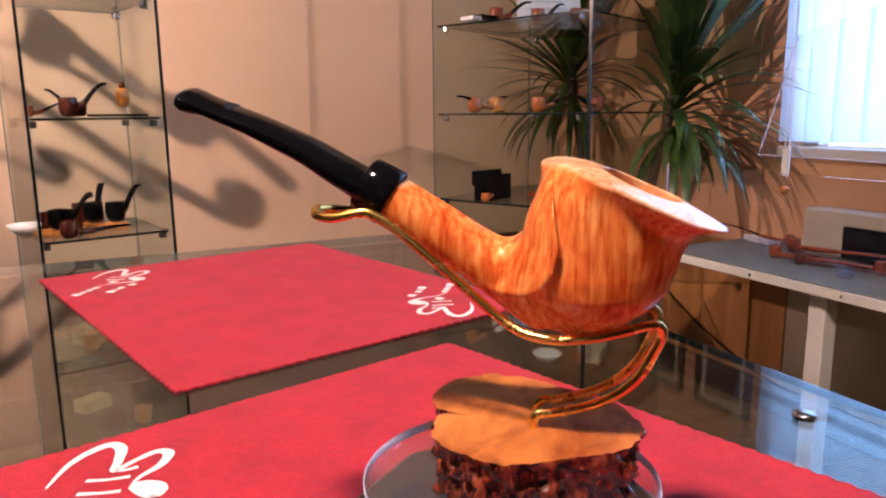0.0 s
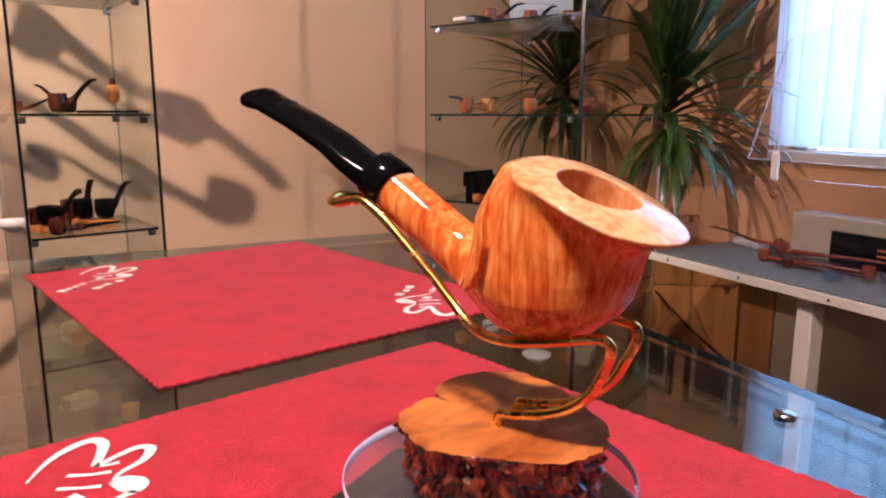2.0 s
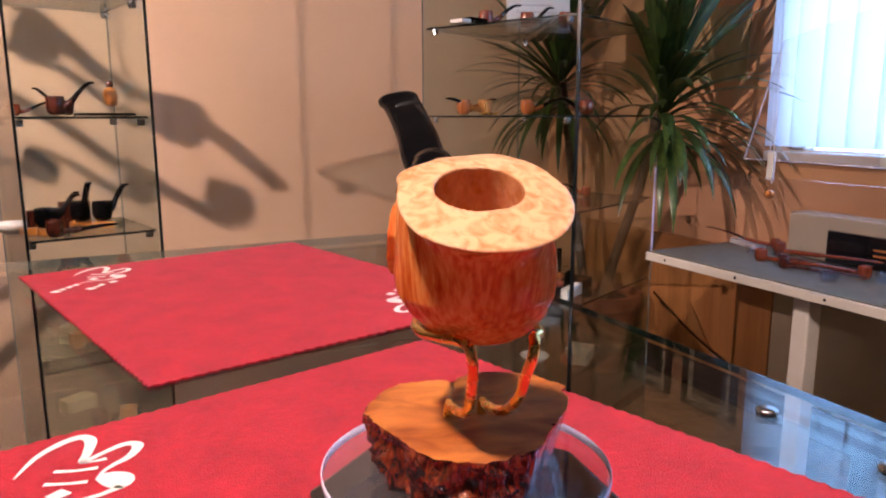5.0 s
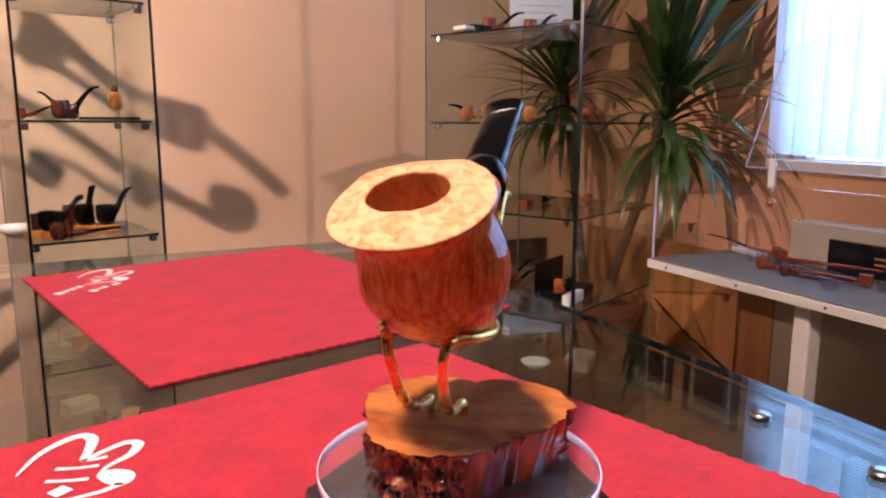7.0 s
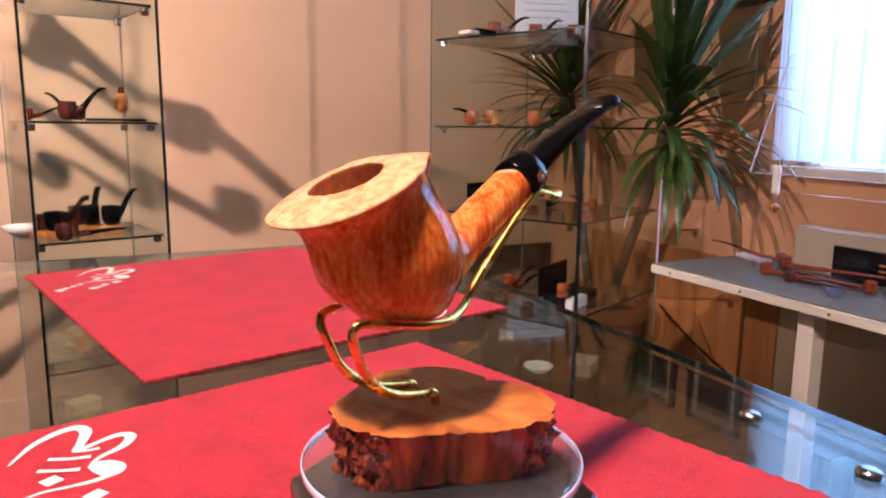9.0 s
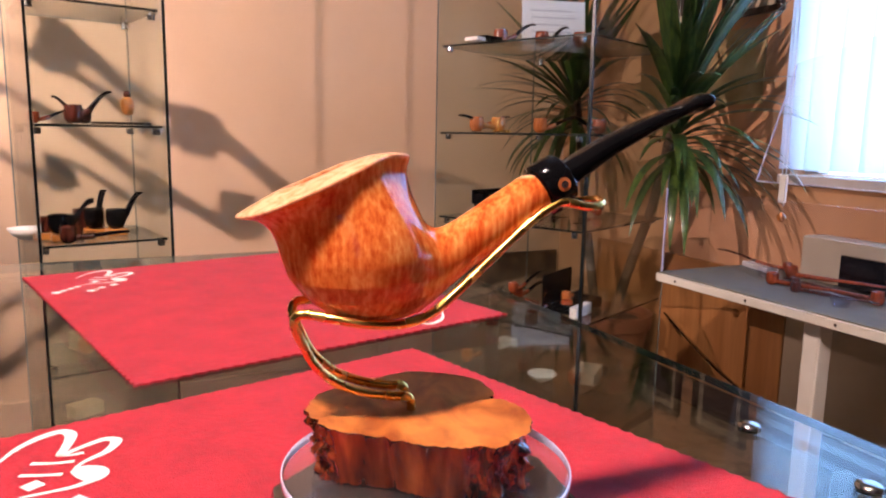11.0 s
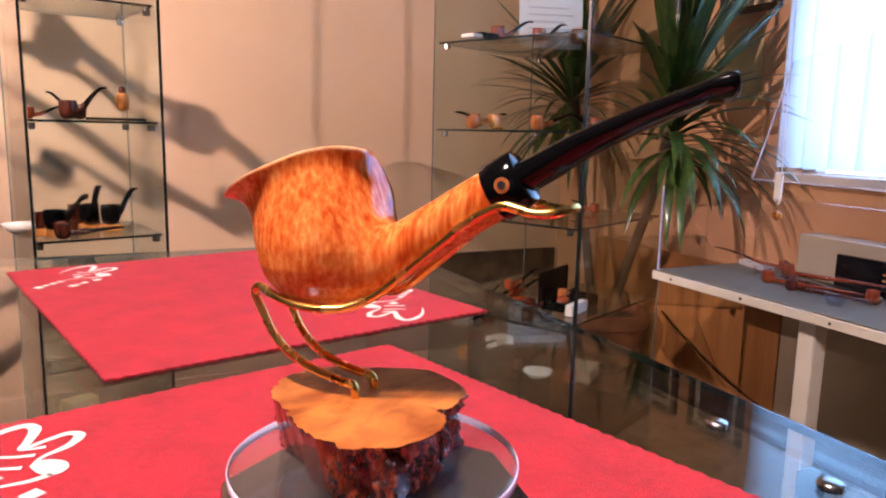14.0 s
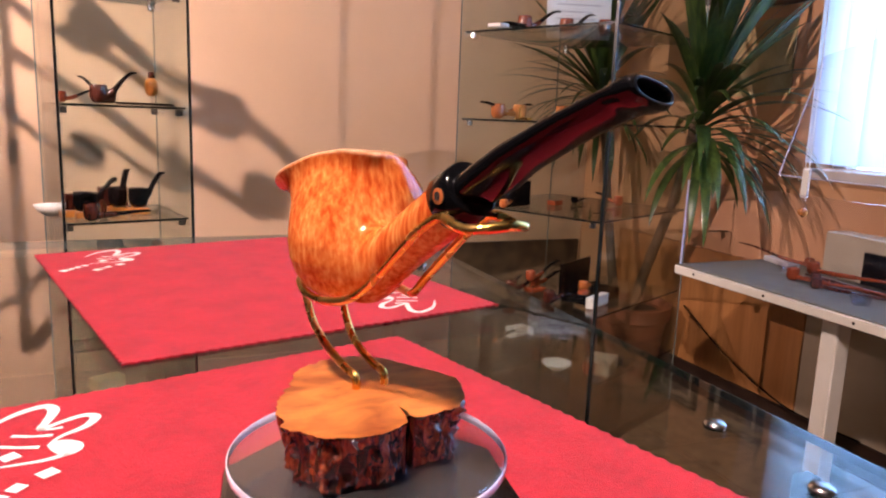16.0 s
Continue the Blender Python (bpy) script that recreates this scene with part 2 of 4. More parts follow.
def briar_material():
    """Orange-stained briar: long dark grain along the bowl's height, mottling, under a polished coat; paler on the up-facing rim."""
    m = bpy.data.materials.new("polished_briar")
    m.use_nodes = True
    nt = m.node_tree
    b = nt.nodes["Principled BSDF"]
    b.inputs["Roughness"].default_value, b.inputs["Coat Weight"].default_value, b.inputs["Coat Roughness"].default_value = 0.40, 0.85, 0.045
    b.inputs["Specular IOR Level"].default_value = 0.0
    tc = nt.nodes.new("ShaderNodeTexCoord")

    def noise_at(rot, scl, size, det, dist=0.0):
        mp = nt.nodes.new("ShaderNodeMapping")
        mp.inputs["Rotation"].default_value, mp.inputs["Scale"].default_value = rot, scl
        nz = nt.nodes.new("ShaderNodeTexNoise")
        nz.inputs["Scale"].default_value, nz.inputs["Detail"].default_value, nz.inputs["Distortion"].default_value = size, det, dist
        nt.links.new(tc.outputs["Object"], mp.inputs[0])
        nt.links.new(mp.outputs[0], nz.inputs["Vector"])
        return nz.outputs[0]

    tilt = (0, radians(-22), 0)
    grain = noise_at(tilt, (1, 1, 0.085), 760, 5, 0.25)
    mottle = noise_at(tilt, (1, 1, 0.45), 170, 6, 0.8)
    eyes = noise_at((0, 0, 0), (1, 1, 1), 260, 5, 1.0)
    blend = nt.nodes.new("ShaderNodeMath")
    blend.operation = "MULTIPLY_ADD"
    blend.inputs[1].default_value = 0.55
    nt.links.new(grain, blend.inputs[0])
    half = nt.nodes.new("ShaderNodeMath")
    half.operation = "MULTIPLY"
    half.inputs[1].default_value = 0.45
    nt.links.new(mottle, half.inputs[0])
    nt.links.new(half.outputs[0], blend.inputs[2])
    ramp = nt.nodes.new("ShaderNodeValToRGB")
    r = ramp.color_ramp
    r.elements[0].position, r.elements[0].color = 0.26, (0.38, 0.034, 0.006, 1)
    r.elements[1].position, r.elements[1].color = 0.655, (0.80, 0.35, 0.105, 1)
    for p, col in ((0.385, (0.50, 0.074, 0.012, 1)), (0.50, (0.67, 0.168, 0.033, 1))):
        r.elements.new(p).color = col
    fleck = noise_at((0, 0, 0), (1, 1, 0.55), 820, 4, 0.3)
    side = nt.nodes.new("ShaderNodeAttribute")
    side.attribute_name = "crossgrain"
    pick = nt.nodes.new("ShaderNodeMix")
    nt.links.new(side.outputs["Fac"], pick.inputs[0])
    nt.links.new(blend.outputs[0], pick.inputs[2])
    nt.links.new(fleck, pick.inputs[3])
    nt.links.new(pick.outputs[0], ramp.inputs[0])
    top = nt.nodes.new("ShaderNodeValToRGB")
    q = top.color_ramp
    q.elements[0].position, q.elements[0].color = 0.32, (0.58, 0.25, 0.10, 1)
    q.elements[1].position, q.elements[1].color = 0.58, (0.76, 0.46, 0.255, 1)
    nt.links.new(eyes, top.inputs[0])
    attr = nt.nodes.new("ShaderNodeAttribute")
    attr.attribute_name = "endgrain"
    mx = nt.nodes.new("ShaderNodeMix")
    mx.data_type = "RGBA"
    nt.links.new(attr.outputs["Fac"], mx.inputs[0])
    nt.links.new(ramp.outputs[0], mx.inputs[6])
    nt.links.new(top.outputs[0], mx.inputs[7])
    nt.links.new(mx.outputs[2], b.inputs["Base Color"])
    return m


def wood_base_material(name, bark):
    m = bpy.data.materials.new(name)
    m.use_nodes = True
    nt = m.node_tree
    b = nt.nodes["Principled BSDF"]
    tc = nt.nodes.new("ShaderNodeTexCoord")
    nz = nt.nodes.new("ShaderNodeTexNoise")
    nz.inputs["Scale"].default_value, nz.inputs["Detail"].default_value = (420, 6) if bark else (70, 9)
    nz.inputs["Distortion"].default_value = 0.6
    mp = nt.nodes.new("ShaderNodeMapping")
    mp.inputs["Scale"].default_value = (1, 1, 0.35) if bark else (1.4, 0.8, 1)
    nt.links.new(tc.outputs["Object"], mp.inputs[0])
    nt.links.new(mp.outputs[0], nz.inputs["Vector"])
    ramp = nt.nodes.new("ShaderNodeValToRGB")
    r = ramp.color_ramp
    if bark:
        r.elements[0].position, r.elements[0].color = 0.34, (0.012, 0.005, 0.003, 1)
        r.elements[1].position, r.elements[1].color = 0.72, (0.30, 0.10, 0.045, 1)
        r.elements.new(0.50).color = (0.10, 0.016, 0.007, 1)
        r.elements.new(0.60).color = (0.22, 0.04, 0.014, 1)
        b.inputs["Roughness"].default_value, b.inputs["Coat Weight"].default_value = 0.22, 1.0
    else:
        r.elements[0].position, r.elements[0].color = 0.36, (0.22, 0.046, 0.007, 1)
        r.elements[1].position, r.elements[1].color = 0.64, (0.58, 0.200, 0.042, 1)
        b.inputs["Roughness"].default_value, b.inputs["Coat Weight"].default_value = 0.42, 0.15
        b.inputs["Specular IOR Level"].default_value = 0.3
    nt.links.new(nz.outputs[0], ramp.inputs[0])
    nt.links.new(ramp.outputs[0], b.inputs["Base Color"])
    bp = nt.nodes.new("ShaderNodeBump")
    bp.inputs["Strength"].default_value, bp.inputs["Distance"].default_value = (0.9, 0.0012) if bark else (0.10, 0.0005)
    if bark:
        attr, m2, n2, r2, mx, inv = (nt.nodes.new("ShaderNode" + k) for k in ("Attribute", "Mapping", "TexNoise", "ValToRGB", "Mix", "MapRange"))
        attr.attribute_name = "split"
        m2.inputs["Scale"].default_value = (1, 1, 0.12)
        n2.inputs["Scale"].default_value, n2.inputs["Detail"].default_value = 150, 7
        e = r2.color_ramp.elements
        e[0].position, e[0].color, e[1].position, e[1].color = 0.32, (0.07, 0.009, 0.002, 1), 0.70, (0.44, 0.105, 0.022, 1)
        e.new(0.52).color = (0.22, 0.036, 0.007, 1)
        mx.data_type = "RGBA"
        inv.inputs[3].default_value, inv.inputs[4].default_value = 0.9, 0.12
        nt.links.new(tc.outputs["Object"], m2.inputs[0])
        nt.links.new(m2.outputs[0], n2.inputs["Vector"])
        nt.links.new(n2.outputs[0], r2.inputs[0])
        nt.links.new(attr.outputs["Fac"], mx.inputs[0])
        nt.links.new(ramp.outputs[0], mx.inputs[6])
        nt.links.new(r2.outputs[0], mx.inputs[7])
        nt.links.new(mx.outputs[2], b.inputs["Base Color"])
        nt.links.new(attr.outputs["Fac"], inv.inputs[0])
        nt.links.new(inv.outputs[0], bp.inputs["Strength"])
    nt.links.new(nz.outputs[0], bp.inputs["Height"])
    nt.links.new(bp.outputs[0], b.inputs["Normal"])
    return m


# ---- mesh helpers ----
def part(name, bm, material, parent=None, label="", smooth=False, m=None):
    me = bpy.data.meshes.new(name)
    bm.normal_update()
    bm.to_mesh(me)
    bm.free()
    me.materials.append(material)
    if smooth:
        me.shade_smooth()
    ob = new(name, me)
    if parent:
        ob.parent = parent
    if m is not None:
        ob.matrix_basis = m
    return tagged(ob, label) if label else ob


def thing(name, label, category, m=None, group="", kind=""):
    ob = new(name)
    ob.empty_display_size = 0.02
    if m is not None:
        ob.matrix_basis = m
    return tagged(ob, label, category, group, kind)


def box(x0, y0, z0, x1, y1, z1, bevel=0.0, bm=None, seg=2):
    own = bmesh.new()
    bmesh.ops.create_cube(own, size=1, matrix=Matrix.LocRotScale(((x0 + x1) / 2, (y0 + y1) / 2, (z0 + z1) / 2), None, (x1 - x0, y1 - y0, z1 - z0)))
    if bevel:
        bmesh.ops.bevel(own, geom=own.edges[:], offset=bevel, segments=seg, affect="EDGES", profile=0.5)
    if bm is None:
        return own
    me = bpy.data.meshes.new("t")
    own.to_mesh(me)
    own.free()
    bm.from_mesh(me)
    bpy.data.meshes.remove(me)
    return bm


def prism(outline, z0, z1, bm=None):
    bm = bm or bmesh.new()
    lo = [bm.verts.new((x, y, z0)) for x, y in outline]
    hi = [bm.verts.new((x, y, z1)) for x, y in outline]
    n = len(outline)
    bm.faces.new(lo[::-1])
    bm.faces.new(hi)
    for i in range(n):
        bm.faces.new((lo[i], lo[(i + 1) % n], hi[(i + 1) % n], hi[i]))
    return bm


def tube(points, radius, sides=10, bm=None, closed=False, flat=None, power=2.0, lean=0.0):
    """A tube along points; radius a number or a list; flat: (width, height) lists for an oval section; lean: its roll."""
    bm = bm or bmesh.new()
    pts = [Vector(p) for p in points]
    n = len(pts)
    rings, prev, above = [], None, None
    for i, p in enumerate(pts):
        a, b = (pts[i - 1], pts[(i + 1) % n]) if closed else (pts[max(i - 1, 0)], pts[min(i + 1, n - 1)])
        d = (b - a).normalized()
        if prev is None:
            side = d.cross(Vector((0, 0, 1)))
            side = side.normalized() if side.length > 0.05 else Vector((0, 1, 0))
            side = (side + Vector((0, 0, lean)))
            side = (side - d * side.dot(d)).normalized()
        else:
            side = (prev - d * prev.dot(d)).normalized()
        prev = side
        up = side.cross(d)
        up = -up if above is not None and up.dot(above) < 0 else up
        above = up
        r = radius[i] if isinstance(radius, (list, tuple)) else radius
        w, h = (flat[0][i], flat[1][i]) if flat else (r, r)
        arc = [(math.cos(2 * math.pi * k / sides), math.sin(2 * math.pi * k / sides)) for k in range(sides)]
        fit = lambda v: math.copysign(abs(v) ** (2 / power), v)  # noqa: E731
        rings.append([bm.verts.new(p + side * (fit(c) * w) + up * (fit(s) * h)) for c, s in arc])
    for i in range(n if closed else n - 1):
        a, b = rings[i], rings[(i + 1) % n]
        for k in range(sides):
            bm.faces.new((a[k], a[(k + 1) % sides], b[(k + 1) % sides], b[k]))
    if not closed:
        bm.faces.new(rings[0][::-1])
        bm.faces.new(rings[-1])
    bmesh.ops.recalc_face_normals(bm, faces=bm.faces[:])
    return bm


def spline(points, steps=8):
    """Catmull-Rom through points."""
    pts = [Vector(p) for p in points]
    out = []
    for i in range(len(pts) - 1):
        p0, p1, p2, p3 = pts[max(i - 1, 0)], pts[i], pts[i + 1], pts[min(i + 2, len(pts) - 1)]
        for k in range(steps):
            t = k / steps
            out.append(0.5 * ((2 * p1) + (p2 - p0) * t + (2 * p0 - 5 * p1 + 4 * p2 - p3) * t * t + (3 * p1 - p0 - 3 * p2 + p3) * t ** 3))
    return out + [pts[-1]]


def lathe(profile, sides=20, bm=None, centre=(0, 0, 0), caps=True):
    bm = bm or bmesh.new()
    c = Vector(centre)
    rings = [[bm.verts.new(c + Vector((r * math.cos(2 * math.pi * k / sides), r * math.sin(2 * math.pi * k / sides), z))) for k in range(sides)] for r, z in profile]
    for a, b in zip(rings, rings[1:]):
        for k in range(sides):
            bm.faces.new((a[k], a[(k + 1) % sides], b[(k + 1) % sides], b[k]))
    if caps:
        bm.faces.new(rings[0][::-1])
        bm.faces.new(rings[-1])
    return bm


# ---- room ----
FLOOR, TOP = -0.64, 1.75
X0, X1, Y0, Y1 = -2.2, 1.42, -2.2, 2.05


def structure(name, bm, material, label, category):
    return tagged(part(name, bm, material), label, category, kind="structure")


floor = structure("floor", box(X0, Y0, FLOOR - 0.1, X1, Y1, FLOOR - 0.004), GROUT, "tiled floor with dark joints", "floor")
structure("ceiling", box(X0 - 0.1, Y0 - 0.1, TOP, X1 + 0.1, Y1 + 0.1, TOP + 0.1), CEIL, "unseen ceiling, darkened to cut bounced light", "ceiling")
structure("wall_north", box(X0 - 0.1, Y1, FLOOR - 0.1, X1 + 0.1, Y1 + 0.1, TOP), WALL, "peach painted back wall", "wall")
structure("wall_south", box(X0 - 0.1, Y0 - 0.1, FLOOR - 0.1, X1 + 0.1, Y0, TOP), DIM_WALL, "unseen wall, darkened to cut bounced light", "wall")
structure("wall_west", box(X0 - 0.1, Y0, FLOOR - 0.1, X0, Y1, TOP), DIM_WALL, "unseen wall, darkened to cut bounced light", "wall")
WY0, WY1, WZ0, WZ1 = -0.10, 1.075, 0.035, 1.25
bm = box(X1, Y0, FLOOR - 0.1, X1 + 0.1, WY0, TOP)
box(X1, WY1, FLOOR - 0.1, X1 + 0.1, Y1, TOP, bm=bm)
box(X1, WY0, FLOOR - 0.1, X1 + 0.1, WY1, WZ0, bm=bm)
box(X1, WY0, WZ1, X1 + 0.1, WY1, TOP, bm=bm)
structure("wall_east", bm, WALL_B, "orange painted wall with a window opening", "wall")
structure("baseboard", box(X1 - 0.014, Y0, FLOOR, X1, Y1, FLOOR + 0.075, 0.003), SKIRT, "dark stained wooden skirting board", "skirting")
structure("trim", box(X1 - 0.012, 1.04, FLOOR + 0.076, X1 - 0.001, 1.80, -0.22), WOODPANEL, "brown wood-grain wall panel under the table", "panel")

structure("trim", box(X1 - 0.012, -1.6, FLOOR + 0.076, X1 - 0.001, 1.036, -0.22), BEIGE, "beige panel under the table", "panel")

structure("trim", box(X0, Y1 - 0.012, FLOOR + 0.001, X1 - 0.016, Y1 - 0.001, -0.30, 0.002), COUNTERWOOD, "mottled brown panelling along the back wall", "panel")

# ---- window ----
window = tagged(thing("window_1", "window with closed white vertical blinds, bright daylight behind", "window"), kind="structure")
for y in (WY0, (WY0 + WY1) / 2, WY1 - 0.04):
    part("window_frame", box(X1 + 0.05, y, WZ0, X1 + 0.09, y + 0.04, WZ1, 0.004), WHITE, window)
part("window_sill", box(X1 - 0.02, WY0 - 0.02, WZ0 - 0.025, X1 + 0.1, WY1 + 0.02, WZ0 - 0.001, 0.004), WHITE, window)
pane = part("pane", box(X1 + 0.066, WY0 + 0.04, WZ0, X1 + 0.070, WY1 - 0.04, WZ1), GLASS, window)
pane.visible_shadow = False
blind = thing("vertical_blind", "closed white fabric vertical blind in front of the window", "blind")
SLAT = slats_material()
part("head_rail", box(X1 - 0.05, WY0, WZ1 - 0.03, X1 - 0.01, WY1, WZ1, 0.004), WHITE, blind)
slat = bmesh.new()
sv = []
for i in range(5):
    a = -0.5 + i / 4
    sv.append([slat.verts.new((0.006 * (1 - 4 * a * a), a * 0.076, z)) for z in (WZ0 + 0.012, WZ1 - 0.03)])
for p, q in zip(sv, sv[1:]):
    slat.faces.new((p[0], q[0], q[1], p[1]))
first = part("slat", slat, SLAT, blind, smooth=True)
first.matrix_basis = pose(X1 - 0.03, WY1 - 0.035, 0, 0, 0, 8)
for i in range(1, int((WY1 - WY0 - 0.04) / 0.068)):
    s2 = new("slat", first.data)
    s2.parent = blind
    s2.matrix_basis = pose(X1 - 0.03, WY1 - 0.035 - i * 0.068, 0, 0, 0, 8 + random.uniform(-3, 3))
structure("backdrop", box(X1 + 0.6, -2.5, -1.0, X1 + 0.62, 3.0, 2.6), glow("daylight_outside", (0.33, 0.58, 1.0), 10.0), "bright daylight outside the window", "backdrop")

# ---- glass counter ----
CX0, CX1, CY0, CY1 = -0.95, 0.192, -0.75, 0.535
CZ = -0.0011
BASE = -0.42
counter = thing("display_counter", "glass-topped display counter with glass sides and steel clips", "counter")
part("glass_top", box(CX0, CY0, CZ - 0.008, CX1, CY1, CZ - 0.0002), GLASSTOP, counter)
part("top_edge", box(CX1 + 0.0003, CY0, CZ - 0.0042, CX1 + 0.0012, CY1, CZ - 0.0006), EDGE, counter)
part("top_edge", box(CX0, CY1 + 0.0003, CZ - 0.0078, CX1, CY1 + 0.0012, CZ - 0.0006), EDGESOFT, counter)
part("side_glass", box(CX1 - 0.020, CY0, BASE, CX1 - 0.014, CY1 - 0.02, CZ - 0.009), GLASS, counter)
part("back_glass", box(CX0, CY1 - 0.020, BASE, CX1 - 0.022, CY1 - 0.014, CZ - 0.009), GLASS, counter)
part("corner_edge", box(CX1 - 0.0215, CY1 - 0.0215, BASE, CX1 - 0.0135, CY1 - 0.0135, CZ - 0.0085), EDGE, counter)
part("base_board", box(CX0, CY0, FLOOR, CX1 - 0.01, CY1 - 0.01, BASE, 0.003), COUNTERWOOD, counter)
part("glass_shelf", box(CX0, CY0, -0.215, CX1 - 0.03, CY1 - 0.03, -0.209), GLASS, counter)
part("shelf_edge", box(CX0, CY1 - 0.0295, -0.215, CX1 - 0.03, CY1 - 0.0285, -0.209), EDGE, counter)
part("shelf_edge", box(CX1 - 0.0295, CY0, -0.215, CX1 - 0.0285, CY1 - 0.03, -0.209), EDGE, counter)
for y in (0.28, 0.0, -0.28):
    part("divider_edge", box(CX1 - 0.0215, y, BASE, CX1 - 0.0135, y + 0.006, CZ - 0.0085), EDGE, counter)
clip_bm = lathe([(0.0042, 0), (0.0046, 0.0012), (0.0042, 0.0024), (0.0022, 0.0031)], 20)
clip0 = part("clip_stud", clip_bm, STEEL, counter, "polished steel stud on the glass", smooth=True, m=pose(0.157, 0.034, CZ))
for x, y in ((0.154, -0.0195), (0.150, -0.22), (0.150, 0.36)):
    c2 = new("clip_stud", clip0.data)
    c2.parent = counter
    c2.matrix_basis = pose(x, y, CZ)


# ---- felt mats ----
def logo(parent, ox, oy, turn):
    """The printed mark at a mat's corner: swooping ribbon, heart dot and plain bars, in the mat's plane."""
    z = 0.0003
    bm = None

    def ribbon(name, points, widths):
        nonlocal bm
        bm = bmesh.new()
        pts = spline([(x, y, 0) for x, y in points], 6)
        n = len(pts)
        rows = []
        for i, p in enumerate(pts):
            d = (pts[min(i + 1, n - 1)] - pts[max(i - 1, 0)]).normalized()
            f = i / (n - 1) * (len(widths) - 1)
            k = min(int(f), len(widths) - 2)
            w = widths[k] + (widths[k + 1] - widths[k]) * (f - k)
            o = Vector((-d.y, d.x, 0)) * w / 2
            rows.append([place(p + o), place(p - o)])
        for a, b in zip(rows, rows[1:]):
            bm.faces.new((a[0], a[1], b[1], b[0]))
        part(name, bm, PRINT, parent)

    def place(p):
        q = Matrix.Rotation(turn, 3, "Z") @ Vector((p[0] / 1000, p[1] / 1000, 0))
        return bm.verts.new((ox + q.x, oy + q.y, z))

    ribbon("printed_swoosh", [(32, -28), (41, -16), (50, -9.5), (58, -8), (60, -14), (56, -24), (53, -30), (61, -27), (69, -25), (72, -29), (67, -36), (58, -40.5), (53, -46)], [0.6, 2.2, 3.6, 4.4, 4.4, 3.4, 2.6, 2.4, 3.4, 4.2, 3.2, 1.8, 0.9])
    heart = spline([(x, y, 0) for x, y in ((52.6, -45.5), (56, -43.4), (60, -45.0), (63.2, -49.5), (62.6, -54.5), (58.5, -57.6), (55.0, -55.4), (53.2, -51), (52.6, -45.5))], 4)[:-1]
    bm = bmesh.new()
    bm.faces.new([place(p) for p in heart])
    part("printed_heart", bm, PRINT, parent)
    ribbon("printed_tail", [(57.8, -56.0), (51.2, -57.3), (44.0, -56.4), (36.2, -55.2), (28.7, -57.2)], [3.2, 2.4, 1.6, 1.4, 0.5])
    for stroke in [[(38.8, -38.4), (44.7, -42.6), (50.3, -45.7)], [(43.6, -31.0), (49.4, -35.1), (55.8, -37.7)], [(52.2, -29.8), (55.9, -31.9), (60.1, -32.5)]]:
        ribbon("printed_bar", stroke, [2.3, 1.7, 2.3])
    for a, b, w in (((8, -76), (12.5, -72.3), 6), ((14, -71), (17, -68.5), 4.2), ((19, -67), (22.5, -64), 4.2), ((24.5, -62.5), (28, -59.6), 4.2),
                    ((38.2, -49.6), (43.6, -47.6), 5.4), ((46.8, -68.6), (52.4, -66.2), 5.4), ((29, -82), (33.5, -78.2), 6), ((35, -77), (36.4, -75.8), 4.4), ((38, -74.5), (42, -71.2), 4.6)):
        ribbon("printed_bar", [a, b], [w, w])


def felt_mat(m, label):
    w, h, step = 0.2325, 0.297, 0.0032
    outline = []
    for (x0, y0), (x1, y1) in (((0, -h), (w, -h)), ((w, -h), (w, 0)), ((w, 0), (0, 0)), ((0, 0), (0, -h))):
        n = int(math.hypot(x1 - x0, y1 - y0) / step)
        nx, ny = (y1 - y0), -(x1 - x0)
        ln = math.hypot(nx, ny)
        for i in range(n):
            f = i / n
            o = 0.0015 * (i % 2)
            outline.append((x0 + (x1 - x0) * f - nx / ln * o, y0 + (y1 - y0) * f - ny / ln * o))
    ob = thing("felt_mat", label, "mat", m, "red mats on the counter")
    part("cloth", prism(outline, -0.00105, 0), FELT, ob)
    logo(ob, 0, 0, 0)
    logo(ob, w, -h, math.pi)
    return ob


felt_mat(pose(-0.1405, 0.4635, 0, 0, 0, 14.0), "red felt mat with pinked edges and white printed corners")
felt_mat(pose(-0.153, 0.1235, 0, 0, 0, 15.2), "red felt mat with pinked edges under the turntable")


# ---- turntable ----
turntable = thing("turntable", "black octagonal turntable with a clear acrylic disc on the red mat", "turntable")
R8 = [(0.0430 * math.cos(radians(a)), 0.0430 * math.sin(radians(a))) for a in range(14, 374, 45)]
bm = prism(R8, 0.0004, 0.0190)
bmesh.ops.bevel(bm, geom=bm.edges[:], offset=0.0018, segments=2, affect="EDGES", profile=0.5)
part("base", bm, BLACKBOX, turntable, "glossy black octagonal base")
part("spindle", lathe([(0.011, 0.0192), (0.011, 0.0258)], 24), BLACKBOX, turntable)
disc = part("disc", lathe([(0.0368, 0.0262), (0.0374, 0.0268), (0.0374, 0.0293), (0.0368, 0.0299)], 72), ACRYLDISC, turntable, "clear acrylic disc", smooth=False)
part("rim", lathe([(0.0376, 0.0268), (0.0379, 0.0271), (0.0379, 0.0290), (0.0376, 0.0293), (0.0376, 0.0268)], 72, caps=False), ACRYLEDGE, disc, "polished acrylic edge", smooth=True)

# ---- pipe stand: a slice of burl wood with a bent gold wire ----
stand = thing("pipe_stand", "burl wood slice with bark edge and bent gold wire cradle", "pipe stand")


def smooth01(t):
    t = np.clip(t, 0, 1)
    return t * t * (3 - 2 * t)


